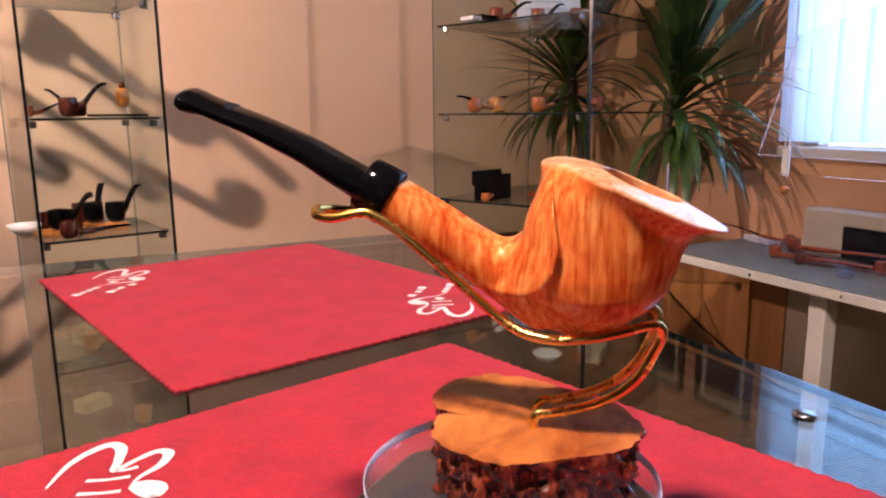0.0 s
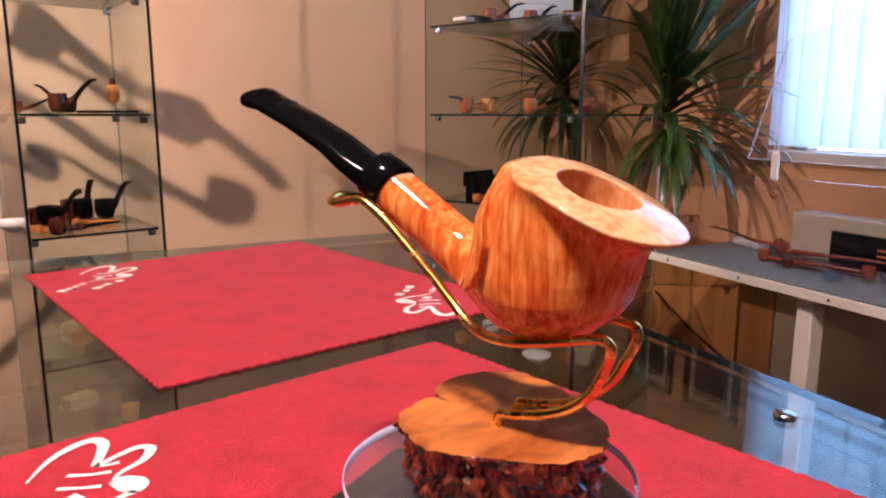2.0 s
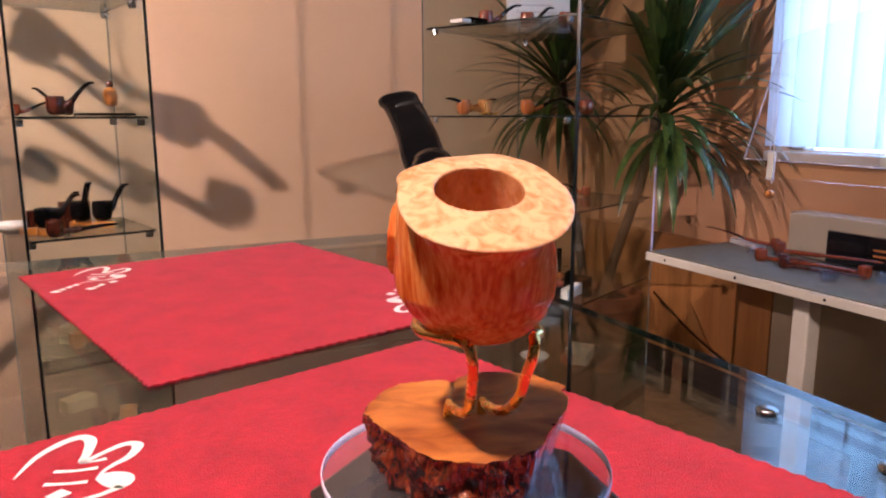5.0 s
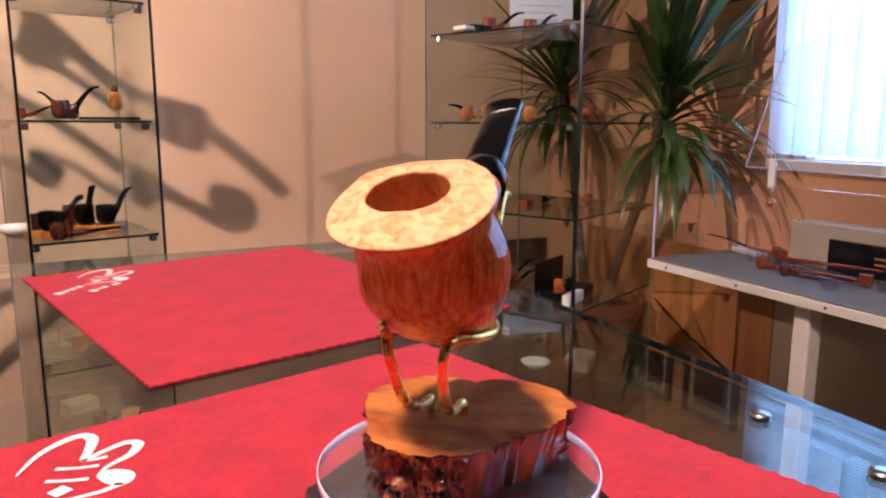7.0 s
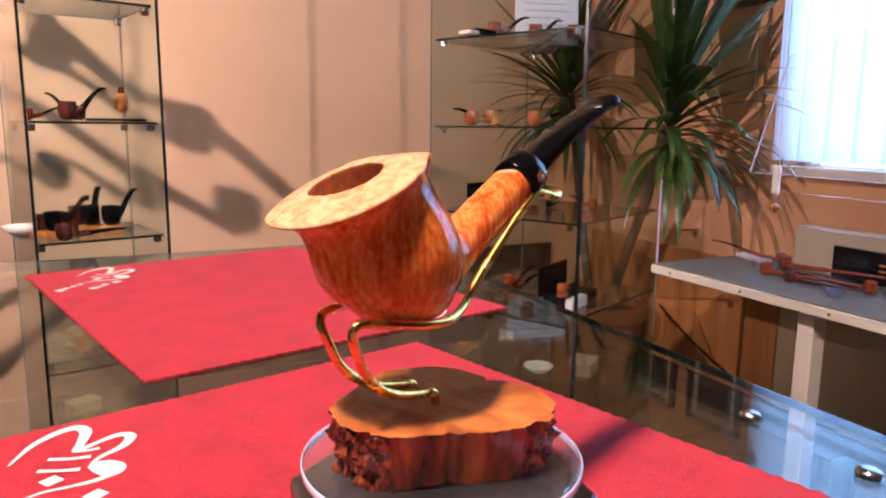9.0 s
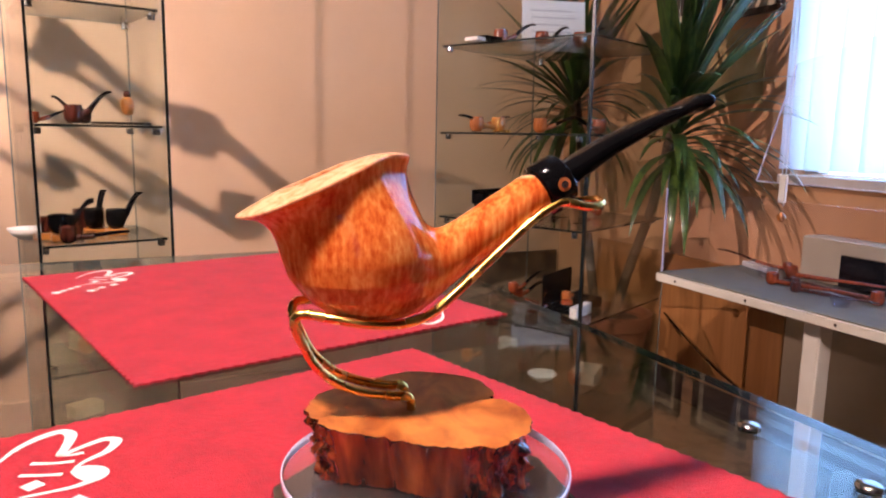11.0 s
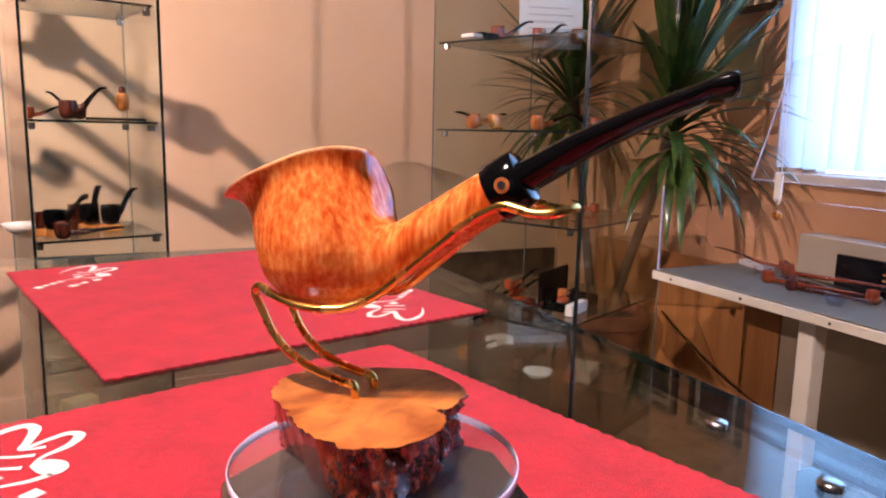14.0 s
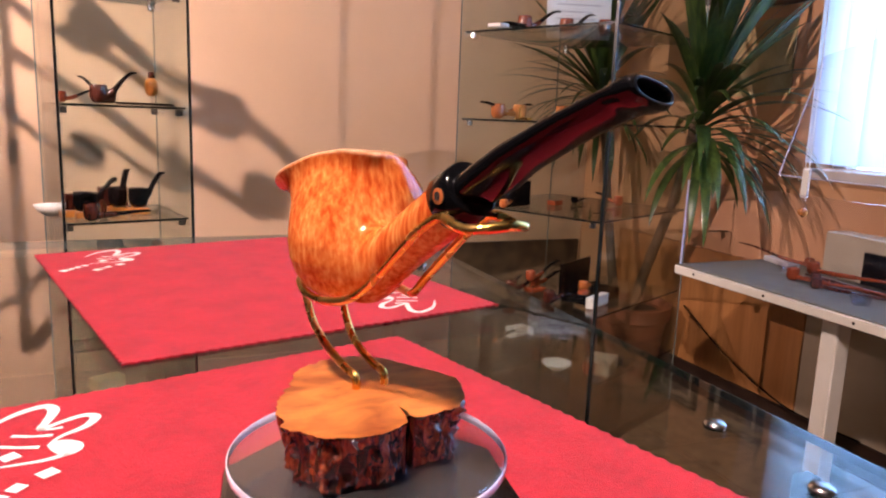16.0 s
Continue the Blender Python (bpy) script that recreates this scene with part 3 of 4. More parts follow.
def slab_outline():
    ring = [(29.8, 4), (26.5, 11), (19.5, 15.8), (12, 20.5), (2, 26.5), (-5.5, 26.6), (-9, 28.6), (-14.4, 25), (-20, 21), (-22.8, 8.5), (-20.4, 1.4), (-17.8, -0.6),
            (-12.5, -1.9), (-8.6, -2.5), (-12.6, -2.7), (-18.2, -2.9), (-18.4, -9), (-17.0, -17.0), (-10.5, -22.5), (-1, -26.5), (7, -24.6), (20.5, -18.2), (28.4, -12), (31.6, -3)]
    pts = spline([(x, y, 0) for x, y in ring + ring[:1]], 14)[:-1]
    return [(p.x, p.y) for p in pts]


def wood_slab():
    out = slab_outline()
    levels = [45.2, 44.9, 44.2, 43.2, 42.2, 41.2, 40.2, 39.2, 38.2, 37.2, 36.2, 35.2, 34.2, 33.2, 32.2, 31.2, 30.2]
    rings, split = [], []
    for li, z in enumerate(levels):
        row = []
        for i, (x, y) in enumerate(out):
            r = math.hypot(x, y)
            ang = math.atan2(y, x)
            deg = math.degrees(ang) % 360
            bark = 0.25 + 0.95 * float(smooth01(((deg - 88) % 360) / 22) * smooth01((297 - (deg - 88) % 360) / 14))     # knobbly round one side, split smooth on the other
            split.append(1 - float(smooth01((bark - 0.30) / 0.35)))
            p = Vector((x, y, z))
            lumps = 1.0 - 2.2 * min(noise.voronoi(p * 0.38)[0][0], 0.75)
            k = noise.noise(p * 0.16) * 2.4 + lumps * 1.5 + noise.noise(p * 0.9) * 0.7
            if bark < 0.5:
                k = noise.noise(Vector((x, y, z * 0.25)) * 0.14) * 3.4 + noise.noise(Vector((x, y, z * 0.2)) * 0.7) * 0.8
            edge = noise.noise(Vector((x, y, 3)) * 0.42) * 1.1 + noise.noise(Vector((x, y, 9)) * 1.2) * 0.45
            notch = 0.12 if math.hypot(x + 13, y + 2) < 5.5 else 1.0
            off = notch * (edge * (1 - 0.65 * min(1, li / 5)) + (0 if li == 0 else bark * (1.05 * k - 0.2) * min(1, li / 3) - (0.29 - 0.16 * min(bark, 1)) * li))
            f = (r + off) / max(r, 1e-6)
            row.append((x * f / 1000, y * f / 1000, z / 1000))
        rings.append(row)
    bm = bmesh.new()
    vs = [[bm.verts.new(p) for p in row] for row in rings]
    n = len(out)
    for a, b in zip(vs, vs[1:]):
        for i in range(n):
            bm.faces.new((a[i], b[i], b[(i + 1) % n], a[(i + 1) % n]))
    bm.faces.new(vs[-1][::-1])
    bark = part("bark_edge", bm, wood_base_material("burl_bark", True), stand, "dark reddish glossy bark edge", smooth=True)
    bark.data.attributes.new("split", "FLOAT", "POINT").data.foreach_set("value", split)
    bm = bmesh.new()
    bm.faces.new([bm.verts.new((x, y, z + 0.0001)) for x, y, z in rings[0]])
    bmesh.ops.triangulate(bm, faces=bm.faces[:])
    part("cut_face", bm, wood_base_material("burl_cut_face", False), stand, "polished orange-brown cut face")


wood_slab()


def wire_path():
    half = [(5.6, 4.3, 44.6), (5.6, 4.3, 47.2), (6.7, 4.3, 48.9), (10.2, 4.2, 49.3), (17.9, 4.4, 51.2), (24.7, 4.8, 54.5), (29.8, 5.4, 59.4), (32.7, 5.7, 65.0), (34.6, 6.4, 69.8), (33.9, 7.0, 72.4), (30.9, 8.0, 72.7), (25.4, 11.2, 72.1), (18.1, 13.3, 71.0), (10.5, 13.1, 70.4), (3.8, 11.0, 71.1), (-1.8, 9.1, 73.8), (-8.3, 8.0, 79.0), (-16.9, 7.6, 86.4), (-25.0, 7.4, 93.2), (-30.5, 7.2, 96.8), (-34.4, 7.2, 98.1), (-41.3, 7.4, 96.8), (-45.9, 5.4, 97.2)]
    left = [(x, y - 2.57 + 0.087 * x, z) for x, y, z in half]
    right = [(x, -y - 2.57 + 0.087 * x, z) for x, y, z in half]
    return [Vector(p) / 1000 for p in left + [(-47.9, -6.7, 97.9)] + right[::-1]]


part("wire", tube(spline(wire_path(), 10), 0.00118, 14), BRASS, stand, "bent gold-coloured wire cradle", smooth=True)

# ---- tobacco pipe ----
pipe = thing("tobacco_pipe", "freehand tobacco pipe of polished orange briar with a black stem", "pipe")


def net(field, origin, h):
    """A closed skin at the zero level of a sampled field: one vertex in each crossed cell, one quad on each crossed edge."""
    s = field < 0
    nx, ny, nz = field.shape
    acc = np.zeros((nx - 1, ny - 1, nz - 1, 3))
    cnt = np.zeros((nx - 1, ny - 1, nz - 1))
    corners = [(i, j, k) for i in (0, 1) for j in (0, 1) for k in (0, 1)]
    cut = lambda a, c: a[c[0]:nx - 1 + c[0], c[1]:ny - 1 + c[1], c[2]:nz - 1 + c[2]]  # noqa: E731
    for c in corners:
        for ax in range(3):
            if c[ax] == 0:
                d = list(c)
                d[ax] = 1
                fa, fb = cut(field, c), cut(field, d)
                hit = (fa < 0) != (fb < 0)
                t = np.where(hit, fa / np.where(hit, fa - fb, 1), 0)
                for q in range(3):
                    acc[..., q] += np.where(hit, c[q] + (t if q == ax else 0), 0)
                cnt += hit
    live = cnt > 0
    ids = np.full(live.shape, -1)
    ids[live] = np.arange(live.sum())
    cell = np.argwhere(live)
    verts = (cell + acc[live] / cnt[live][:, None]) * h + origin
    faces = []
    for ax in range(3):
        a, b = [slice(None)] * 3, [slice(None)] * 3
        a[ax], b[ax] = slice(0, -1), slice(1, None)
        sa, sb = s[tuple(a)], s[tuple(b)]
        idx = np.argwhere(sa != sb)
        u, v = (ax + 1) % 3, (ax + 2) % 3
        ok = (idx[:, u] > 0) & (idx[:, v] > 0) & (idx[:, u] < field.shape[u] - 1) & (idx[:, v] < field.shape[v] - 1)
        idx = idx[ok]
        quad = []
        for du, dv in ((-1, -1), (0, -1), (0, 0), (-1, 0)):
            q = idx.copy()
            q[:, u] += du
            q[:, v] += dv
            quad.append(ids[q[:, 0], q[:, 1], q[:, 2]])
        quad = np.stack(quad, 1)
        flip = ~sa[tuple(idx.T)]
        quad[flip] = quad[flip][:, ::-1]
        faces.append(quad)
    return verts, np.concatenate(faces)


RX = [-8, 3, 7, 11, 16, 22, 28, 34, 40, 46.5, 54]
RZ = [107.5, 109.3, 109.9, 109.7, 108.4, 106.0, 103.6, 101.1, 98.4, 95.4, 92.0]
SEC = [67.3, 68.2, 69.2, 71, 73, 76, 80, 85, 90, 95, 100, 105, 112]
XF = [19, 23, 25.6, 28.8, 31, 33.4, 35.2, 36.5, 36.6, 36.6, 36.8, 37, 37]
XB = [13, 9, 6, 1.5, -1, -2, -2, -1.2, 0.6, 2.6, 4.6, 6.2, 7.4]
YB = [3, 7, 9.5, 12.2, 14, 16, 17.4, 18, 17.9, 17.5, 17.2, 17.2, 17.2]
CYB = -3.0
SHANK = (-4.18, 0.067, 100.40, 0.634, 6.15)            # side shift, sideways slope, height, downward slope, radius
BORE = (28.90, -3.49, 9.30)
RIM = (1.62, 1.20, -0.71, -1.98, -2.72, -3.41, -0.60, 0.71)            # tilt, twist and waviness of the rim
SWELL = {        # how the freehand bowl swells out of its plain section: height share, then turn by turn
    0.1: (-2.31, 1.06, 2.08, -1.03, -0.27, -0.75, -0.02),
    0.3: (0.18, 0.87, 0.10, -0.55, 0.37, 0.30, 0.09),
    0.5: (-0.04, -0.28, 0.97, 0.04, 0.18, 0.37, -0.14),
    0.7: (0.27, 0.28, 0.24, 0.31, 0.03, 0.09, 0.09),
    0.85: (-0.41, 0.11, -0.56, 0.36, 0.81, 0.51, -0.37),
    1.0: (-0.65, 0.55, -0.15, 1.10, 1.23, 0.21, -0.45),
}


def smin(a, b, k):
    t = np.clip(0.5 + 0.5 * (b - a) / k, 0, 1)
    return b + (a - b) * t - k * t * (1 - t)


def rim_height(x, y):
    """The rim dips to the front and is twisted a little to one side."""
    a, b = (np.maximum(x, -5) - 25) / 25, (y - CYB) / 20
    wave = RIM[0] + RIM[1] * a + RIM[2] * b + RIM[3] * a * b + RIM[4] * a * a + RIM[5] * b * b + RIM[6] * a ** 3 + RIM[7] * b ** 3
    return wave + np.interp(x, RX, RZ) + (y - CYB) * np.where(y > CYB, 0.08, np.interp(x, [18, 40], [-0.05, 0.12]))


def swell(px, py, u):
    r = np.sqrt(px * px + py * py) + 1e-9
    c, s = px / r, py / r
    turns = (1, c, s, c * c - s * s, 2 * c * s, c * (c * c - 3 * s * s), s * (3 * c * c - s * s))
    u = np.clip(u, 0, 1)
    return sum(np.exp(-((u - k) / 0.2) ** 2) * sum(w * t for w, t in zip(row, turns)) for k, row in SWELL.items())


def briar_field(x, y, z):
    zr = rim_height(x, y)
    xf, xb, yb = np.interp(z, SEC, XF), np.interp(z, SEC, XB), np.interp(z, SEC, YB)
    cx, a = (xf + xb) / 2, (xf - xb) / 2
    px, py = (x - cx) / a, (y - CYB) / yb
    r = np.sqrt(px * px + py * py) + 1e-9
    co = px / r
    flare = np.exp(-(np.maximum(zr - z, 0) / 5.2) ** 1.25)
    far = smooth01((py + 0.3) / 0.6)
    reach = np.where(co > 0, 2.0 + (7.8 - 0.6 * np.clip(py * 2, -1, 1)) * np.maximum(co, 0) ** 1.1, 2.0 + (3.8 * far - 2.4) * co ** 2 - (5.5 - 4.0 * far) * 4 * co ** 2 * (1 - co ** 2))
    body = (r - 1) * np.minimum(a, yb) - reach * flare
    body = body - swell(px, py, (z - 67) / (zr - 67))
    low = np.sqrt(((x - 15) / 12) ** 2 + ((y - CYB) / 11) ** 2)
    body = np.maximum(body, (67.6 + 1.2 * low ** 2 - z) * 0.9)
    # shank
    d = np.array([1, 0.0, -SHANK[3]]) / math.hypot(1, SHANK[3])
    sx, sy, sz = x + 29.6, y - SHANK[0] - (x + 29.6) * SHANK[1], z - SHANK[2]
    along = sx * d[0] + sz * d[2]
    rad = np.sqrt((sx - along * d[0]) ** 2 + sy ** 2 + (sz - along * d[2]) ** 2)
    shank = np.maximum(rad - (SHANK[4] + 0.012 * np.maximum(along, 0) + 0.9 * smooth01((along - 22) / 18)), along - 46)
    shank = np.maximum(shank, -along)
    whole = smin(body, shank, 6.5)
    # folded ridge on one flank
    xr = np.interp(z, [76, 78, 79.4, 82.5, 87, 92, 98, 109, 113], [-14, -4.5, 1, 7.5, 10.6, 11.8, 10.6, 9.4, 9.2])
    w = smooth01((x - xr + 13) / 12) * smooth01((-(y - CYB) - 3) / 6) * smooth01((z - 77) / 4)
    fold = np.maximum(np.maximum(whole - (2.3 - 1.1 * smooth01((z - 97) / 7)) * w, (x - xr) * 0.9), y - CYB + 3)
    whole = smin(whole, fold, 0.7)
    whole = -smin(-whole, -(z - zr - 0.2 * np.sin((y + 6) * 0.22)) * 0.92, 0.9)
    groove = np.sqrt((y + 9.5) ** 2 + (z - 111.5) ** 2) - 1.8 + np.maximum(x - 10, 0) * 0.8
    whole = np.maximum(whole, -groove)
    # chamber
    ax = np.array([math.sin(radians(24)), 0, math.cos(radians(24))])
    hx, hy, hz = x - BORE[0], y - BORE[1], z - 104.3
    s = hx * ax[0] + hz * ax[2]
    hole = np.sqrt((hx - s * ax[0]) ** 2 + hy ** 2 + (hz - s * ax[2]) ** 2) - BORE[2]
    hole = np.maximum(hole, -(s + 27))
    return np.maximum(np.maximum(whole, -hole), -along)


def carve_bowl():
    h = 0.5
    o = np.array([-36.0, -32.0, 64.0])
    gx, gy, gz = np.meshgrid(np.arange(o[0], 58, h), np.arange(o[1], 28, h), np.arange(o[2], 117, h), indexing="ij")
    v, f = net(briar_field(gx, gy, gz), o, h)
    for _ in range(2):
        e = 0.05
        g0 = briar_field(*v.T)
        g = np.stack([briar_field(*(v + e * np.eye(3)[k]).T) - g0 for k in range(3)], 1) / e
        v = v - g * (g0 / np.maximum((g * g).sum(1), 0.3))[:, None] * 0.8
    me = bpy.data.meshes.new("bowl")
    me.from_pydata((v / 1000).tolist(), [], f.tolist())
    me.validate()
    me.update()
    me.materials.append(briar_material())
    me.shade_smooth()
    zr = rim_height(v[:, 0], v[:, 1])
    end = np.clip((v[:, 2] - zr + 1.1) / 0.7, 0, 1)
    s = (v[:, 0] - BORE[0]) * math.sin(radians(24)) + (v[:, 2] - 104.3) * math.cos(radians(24))
    out = np.sqrt(np.maximum((v[:, 0] - BORE[0]) ** 2 + (v[:, 1] - BORE[1]) ** 2 + (v[:, 2] - 104.3) ** 2 - s * s, 0))
    inner = (out < BORE[2] + 0.4) & (s > -28) & (s < 4)
    end = np.where(inner, np.maximum(end, 0.55), end)
    at = me.attributes.new("endgrain", "FLOAT", "POINT")
    at.data.foreach_set("value", end.astype(np.float32))
    cross = smooth01((v[:, 1] + 4) / 12) * smooth01((v[:, 0] + 12) / 16) * 0.35
    me.attributes.new("crossgrain", "FLOAT", "POINT").data.foreach_set("value", cross.astype(np.float32))
    ob = new("bowl", me)
    ob.parent = pipe
    return tagged(ob, "flared briar bowl and shank with flame grain")


carve_bowl()


def black_stem():
    a, b = (Vector((x, SHANK[0] + SHANK[1] * (x + 29.6), SHANK[2] - SHANK[3] * (x + 29.6))) / 1000 for x in (-29.5, -36.4))
    d = (b - a).normalized()
    pts = [a, a + d * 0.0004, a.lerp(b, 0.5), b - d * 0.0006, b]
    part("band", tube(pts, [0.0069, 0.0072, 0.0070, 0.0067, 0.0060], 40), BLACK, pipe, "glossy black band", smooth=True)
    st = [(-33.4, -5.2, 102.2), (-36.6, -5.8, 104.4), (-42.1, -6.4, 107.7), (-48.8, -6.8, 111.8), (-55.7, -7.4, 115.2), (-62.0, -8.1, 118.2), (-68.6, -8.8, 120.9), (-73.2, -9.5, 122.9), (-76.2, -10.0, 123.9), (-78.1, -10.3, 124.6), (-79.1, -10.5, 124.9)]
    w = [5.6, 6.3, 6.6, 6.4, 6.3, 6.3, 6.4, 6.5, 6.9, 6.9, 6.4]
    hgt = [3.6, 3.6, 3.3, 2.9, 2.6, 2.3, 2.05, 1.95, 2.5, 2.6, 2.2]
    pts = spline([Vector(p) / 1000 for p in st], 5)
    n = len(pts)
    grow = lambda vals: [float(np.interp(i / (n - 1) * (len(vals) - 1), range(len(vals)), vals)) / 1000 for i in range(n)]  # noqa: E731
    ed = (pts[-1] - pts[-3]).normalized()
    ww, hh = grow(w), grow(hgt)
    end = ((0.0003, 0.97, 0.93), (0.0005, 0.93, 0.85), (0.0005, 0.89, 0.76), (0.0003, 0.86, 0.69), (-0.0012, 0.845, 0.67), (-0.004, 0.83, 0.64), (-0.008, 0.82, 0.60), (-0.012, 0.8, 0.55))
    back = [pts[-1] + ed * o for o, _, _ in end]      # the rolled lip and hollowed end of the bit
    stem = part("stem", tube(pts + back, 0.001, 40, flat=(ww + [ww[-1] * f for _, f, _ in end], hh + [hh[-1] * f for _, _, f in end]), power=2.5, lean=0.24), BLACK, pipe, "glossy black bent stem", smooth=True)
    stem.data.materials.append(BLACKMATT)
    for p in stem.data.polygons:
        p.material_index = int(min(p.vertices) >= 40 * n)
    side = d.cross(Vector((0, 0, 1))).normalized()
    side = side if side.y > 0 else -side
    mid = a.lerp(b, 0.55)
    for r, o, m_, nm in ((0.0018, 0.0071, ORANGEBRIAR, "inlay_ring"), (0.0010, 0.0073, STEEL, "inlay_dot")):
        part(nm, tube([mid + side * 0.005, mid + side * o], r, 20), m_, pipe, "round inlay in the band", smooth=False)


black_stem()


# ---- glass cabinets ----
SHELVES = (0.331, 0.121, -0.090)


def cabinet(label, corner, angle, sx, sy, front_dark):
    """A glass tower: corner is its front corner; sx along angle, sy to the left of it."""
    ob = thing("glass_cabinet", label, "display cabinet", pose(*corner, 0, 0, 0, angle), "glass cabinets by the wall")
    z0, z1, t = FLOOR, 1.30, 0.005
    part("plinth", box(0, 0, z0, sx, sy, z0 + 0.03, 0.003), SKIRT, ob, "dark wooden plinth")
    for z in (-0.306, -0.470):
        part("base_shelf", box(0.006, 0.006, z - 0.006, sx - 0.006, sy - 0.006, z), GLASS, ob)
        part("shelf_edge", box(0.006, 0.0046, z - 0.005, sx - 0.006, 0.0056, z - 0.001), EDGE, ob)
    part("top_board", box(0, 0, z1, sx, sy, z1 + 0.02, 0.002), WHITE, ob)
    panes = ((0, 0, sx, t), (0, sy - t, sx, sy), (0, t, t, sy - t), (sx - t, t, sx, sy - t))
    for x0, y0, x1, y1 in panes:
        p = part("pane", box(x0, y0, z0 + 0.031, x1, y1, z1 - 0.001), GLASS, ob)
        p.visible_shadow = False
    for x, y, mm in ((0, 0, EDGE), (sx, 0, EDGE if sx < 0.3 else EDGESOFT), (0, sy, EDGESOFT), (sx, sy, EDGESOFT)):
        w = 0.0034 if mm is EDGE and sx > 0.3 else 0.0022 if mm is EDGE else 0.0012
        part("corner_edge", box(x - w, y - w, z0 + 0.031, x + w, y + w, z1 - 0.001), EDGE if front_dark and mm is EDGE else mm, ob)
    for z in SHELVES:
        sh = part("shelf", box(0.008, 0.008, z - 0.006, sx - 0.008, sy - 0.008, z), GLASS, ob)
        for x0, y0, x1, y1 in ((0.008, 0.0068, sx - 0.008, 0.0078), (0.008, sy - 0.0078, sx - 0.008, sy - 0.0068), (0.0068, 0.008, 0.0078, sy - 0.008), (sx - 0.0078, 0.008, sx - 0.0068, sy - 0.008)):
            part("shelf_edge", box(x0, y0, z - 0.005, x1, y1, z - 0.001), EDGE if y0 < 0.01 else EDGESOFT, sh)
        for x, y in ((0.012, 0.03), (sx - 0.012, 0.03), (0.012, sy - 0.03), (sx - 0.012, sy - 0.03)):
            part("shelf_clip", lathe([(0.007, -0.018), (0.0075, -0.016), (0.0075, -0.0065)], 10, centre=(x, y, z)), STEEL, ob)
    return ob


cabinet("square glass display cabinet with glass shelves of pipes beside the plant", (0.85, 1.11), 25, 0.43, 0.43, True)
cabinet("square glass display cabinet with shelves of black pipes", (-0.195, 1.232), 14, 0.225, 0.235, True)


# ---- small pipes and stands on the shelves ----
def small_pipe(m, briar, label, bent=0.5, size=1.0, stem=None, group="pipes on the shelves", long=1.0):
    ob = thing("small_pipe", label, "pipe", m, group)
    s = size
    prof = [(0.006, 0), (0.012, 0.002), (0.0165, 0.010), (0.0175, 0.020), (0.0165, 0.032), (0.0160, 0.036), (0.011, 0.036), (0.010, 0.014)]
    bm = lathe([(r * s, z * s) for r, z in prof], 18)
    tube(spline([(0.010 * s, 0, 0.012 * s), (0.030 * s * long, 0, 0.012 * s + 0.005 * bent * s), (0.050 * s * long, 0, 0.012 * s + 0.016 * bent * s)], 4), 0.0065 * s, 12, bm)
    part("bowl", bm, briar, ob, smooth=True)
    st = spline([(0.050 * s * long, 0, 0.012 * s + 0.016 * bent * s), (0.075 * s * long, 0, 0.012 * s + 0.036 * bent * s), (0.100 * s * long, 0, 0.012 * s + 0.050 * bent * s), (0.118 * s * long, 0, 0.012 * s + 0.052 * bent * s)], 4)
    n = len(st)
    part("stem", tube(st, 0.003, 10, flat=([(0.0055 + 0.001 * i / n) * s for i in range(n)], [(0.0052 - 0.0032 * i / n) * s for i in range(n)])), stem or BLACK, ob, smooth=True)
    return ob


def small_stand(m, material, label, w=0.05, h=0.012):
    ob = thing("small_stand", label, "stand", m, "small stands on the shelves")
    part("foot", box(-w / 2, -w / 3, 0, w / 2, w / 3, h, 0.003), material, ob)
    part("prong", tube(spline([(-w * 0.3, 0, h), (-w * 0.35, 0, h + 0.02), (-w * 0.1, 0, h + 0.028)], 4), 0.0016, 8), BRASS, ob, smooth=True)
    return ob


def small_box(m, sx, sy, sz, material, label, name="small_box", lid=None):
    ob = thing(name, label, "box", m)
    part("body", box(-sx / 2, -sy / 2, 0, sx / 2, sy / 2, sz, min(sx, sy, sz) * 0.08), material, ob)
    if lid:
        part("lid", box(-sx / 2, sy / 2, sz * 0.6, sx / 2, sy / 2 + 0.008, sz + lid, 0.002), material, ob)
    return ob


# left cabinet
small_pipe(pose(-0.135, 1.335, 0.122, 0, 0, -12), DARKBRIAR, "dark rusticated pipe with black stem on a glass shelf", 0.95, 0.95, long=0.6)
small_pipe(pose(-0.118, 1.345, 0.122, 0, 0, 170), DARKBRIAR, "dark briar pipe with bent black stem on a glass shelf", 1.0, 0.75, long=0.6)
ob = thing("upright_pipe", "tan pipe standing upright on a clear holder", "pipe", pose(-0.043, 1.345, 0.121), "pipes on the shelves")
part("bowl", lathe([(0.004, 0.018), (0.010, 0.021), (0.0125, 0.034), (0.0115, 0.046), (0.006, 0.052)], 16), AMBER, ob, smooth=True)
part("cap", lathe([(0.006, 0.052), (0.0062, 0.060), (0.004, 0.064)], 12), DARKBRIAR, ob, smooth=True)
part("holder", lathe([(0.012, 0.0005), (0.012, 0.003), (0.003, 0.005), (0.0035, 0.018)], 14), ACRYL, ob, smooth=True)
small_pipe(pose(-0.205, 1.40, 0.1215, 0, 0, 30), REDBRIAR, "red-brown briar pipe on a glass shelf", 0.6, 0.6)
part("tray", box(-0.05, -0.012, 0.0005, 0.05, 0.012, 0.005, 0.001), BLACK, thing("display_tray", "thin black tray on a glass shelf", "tray", pose(-0.055, 1.305, 0.121, 0, 0, 8)))
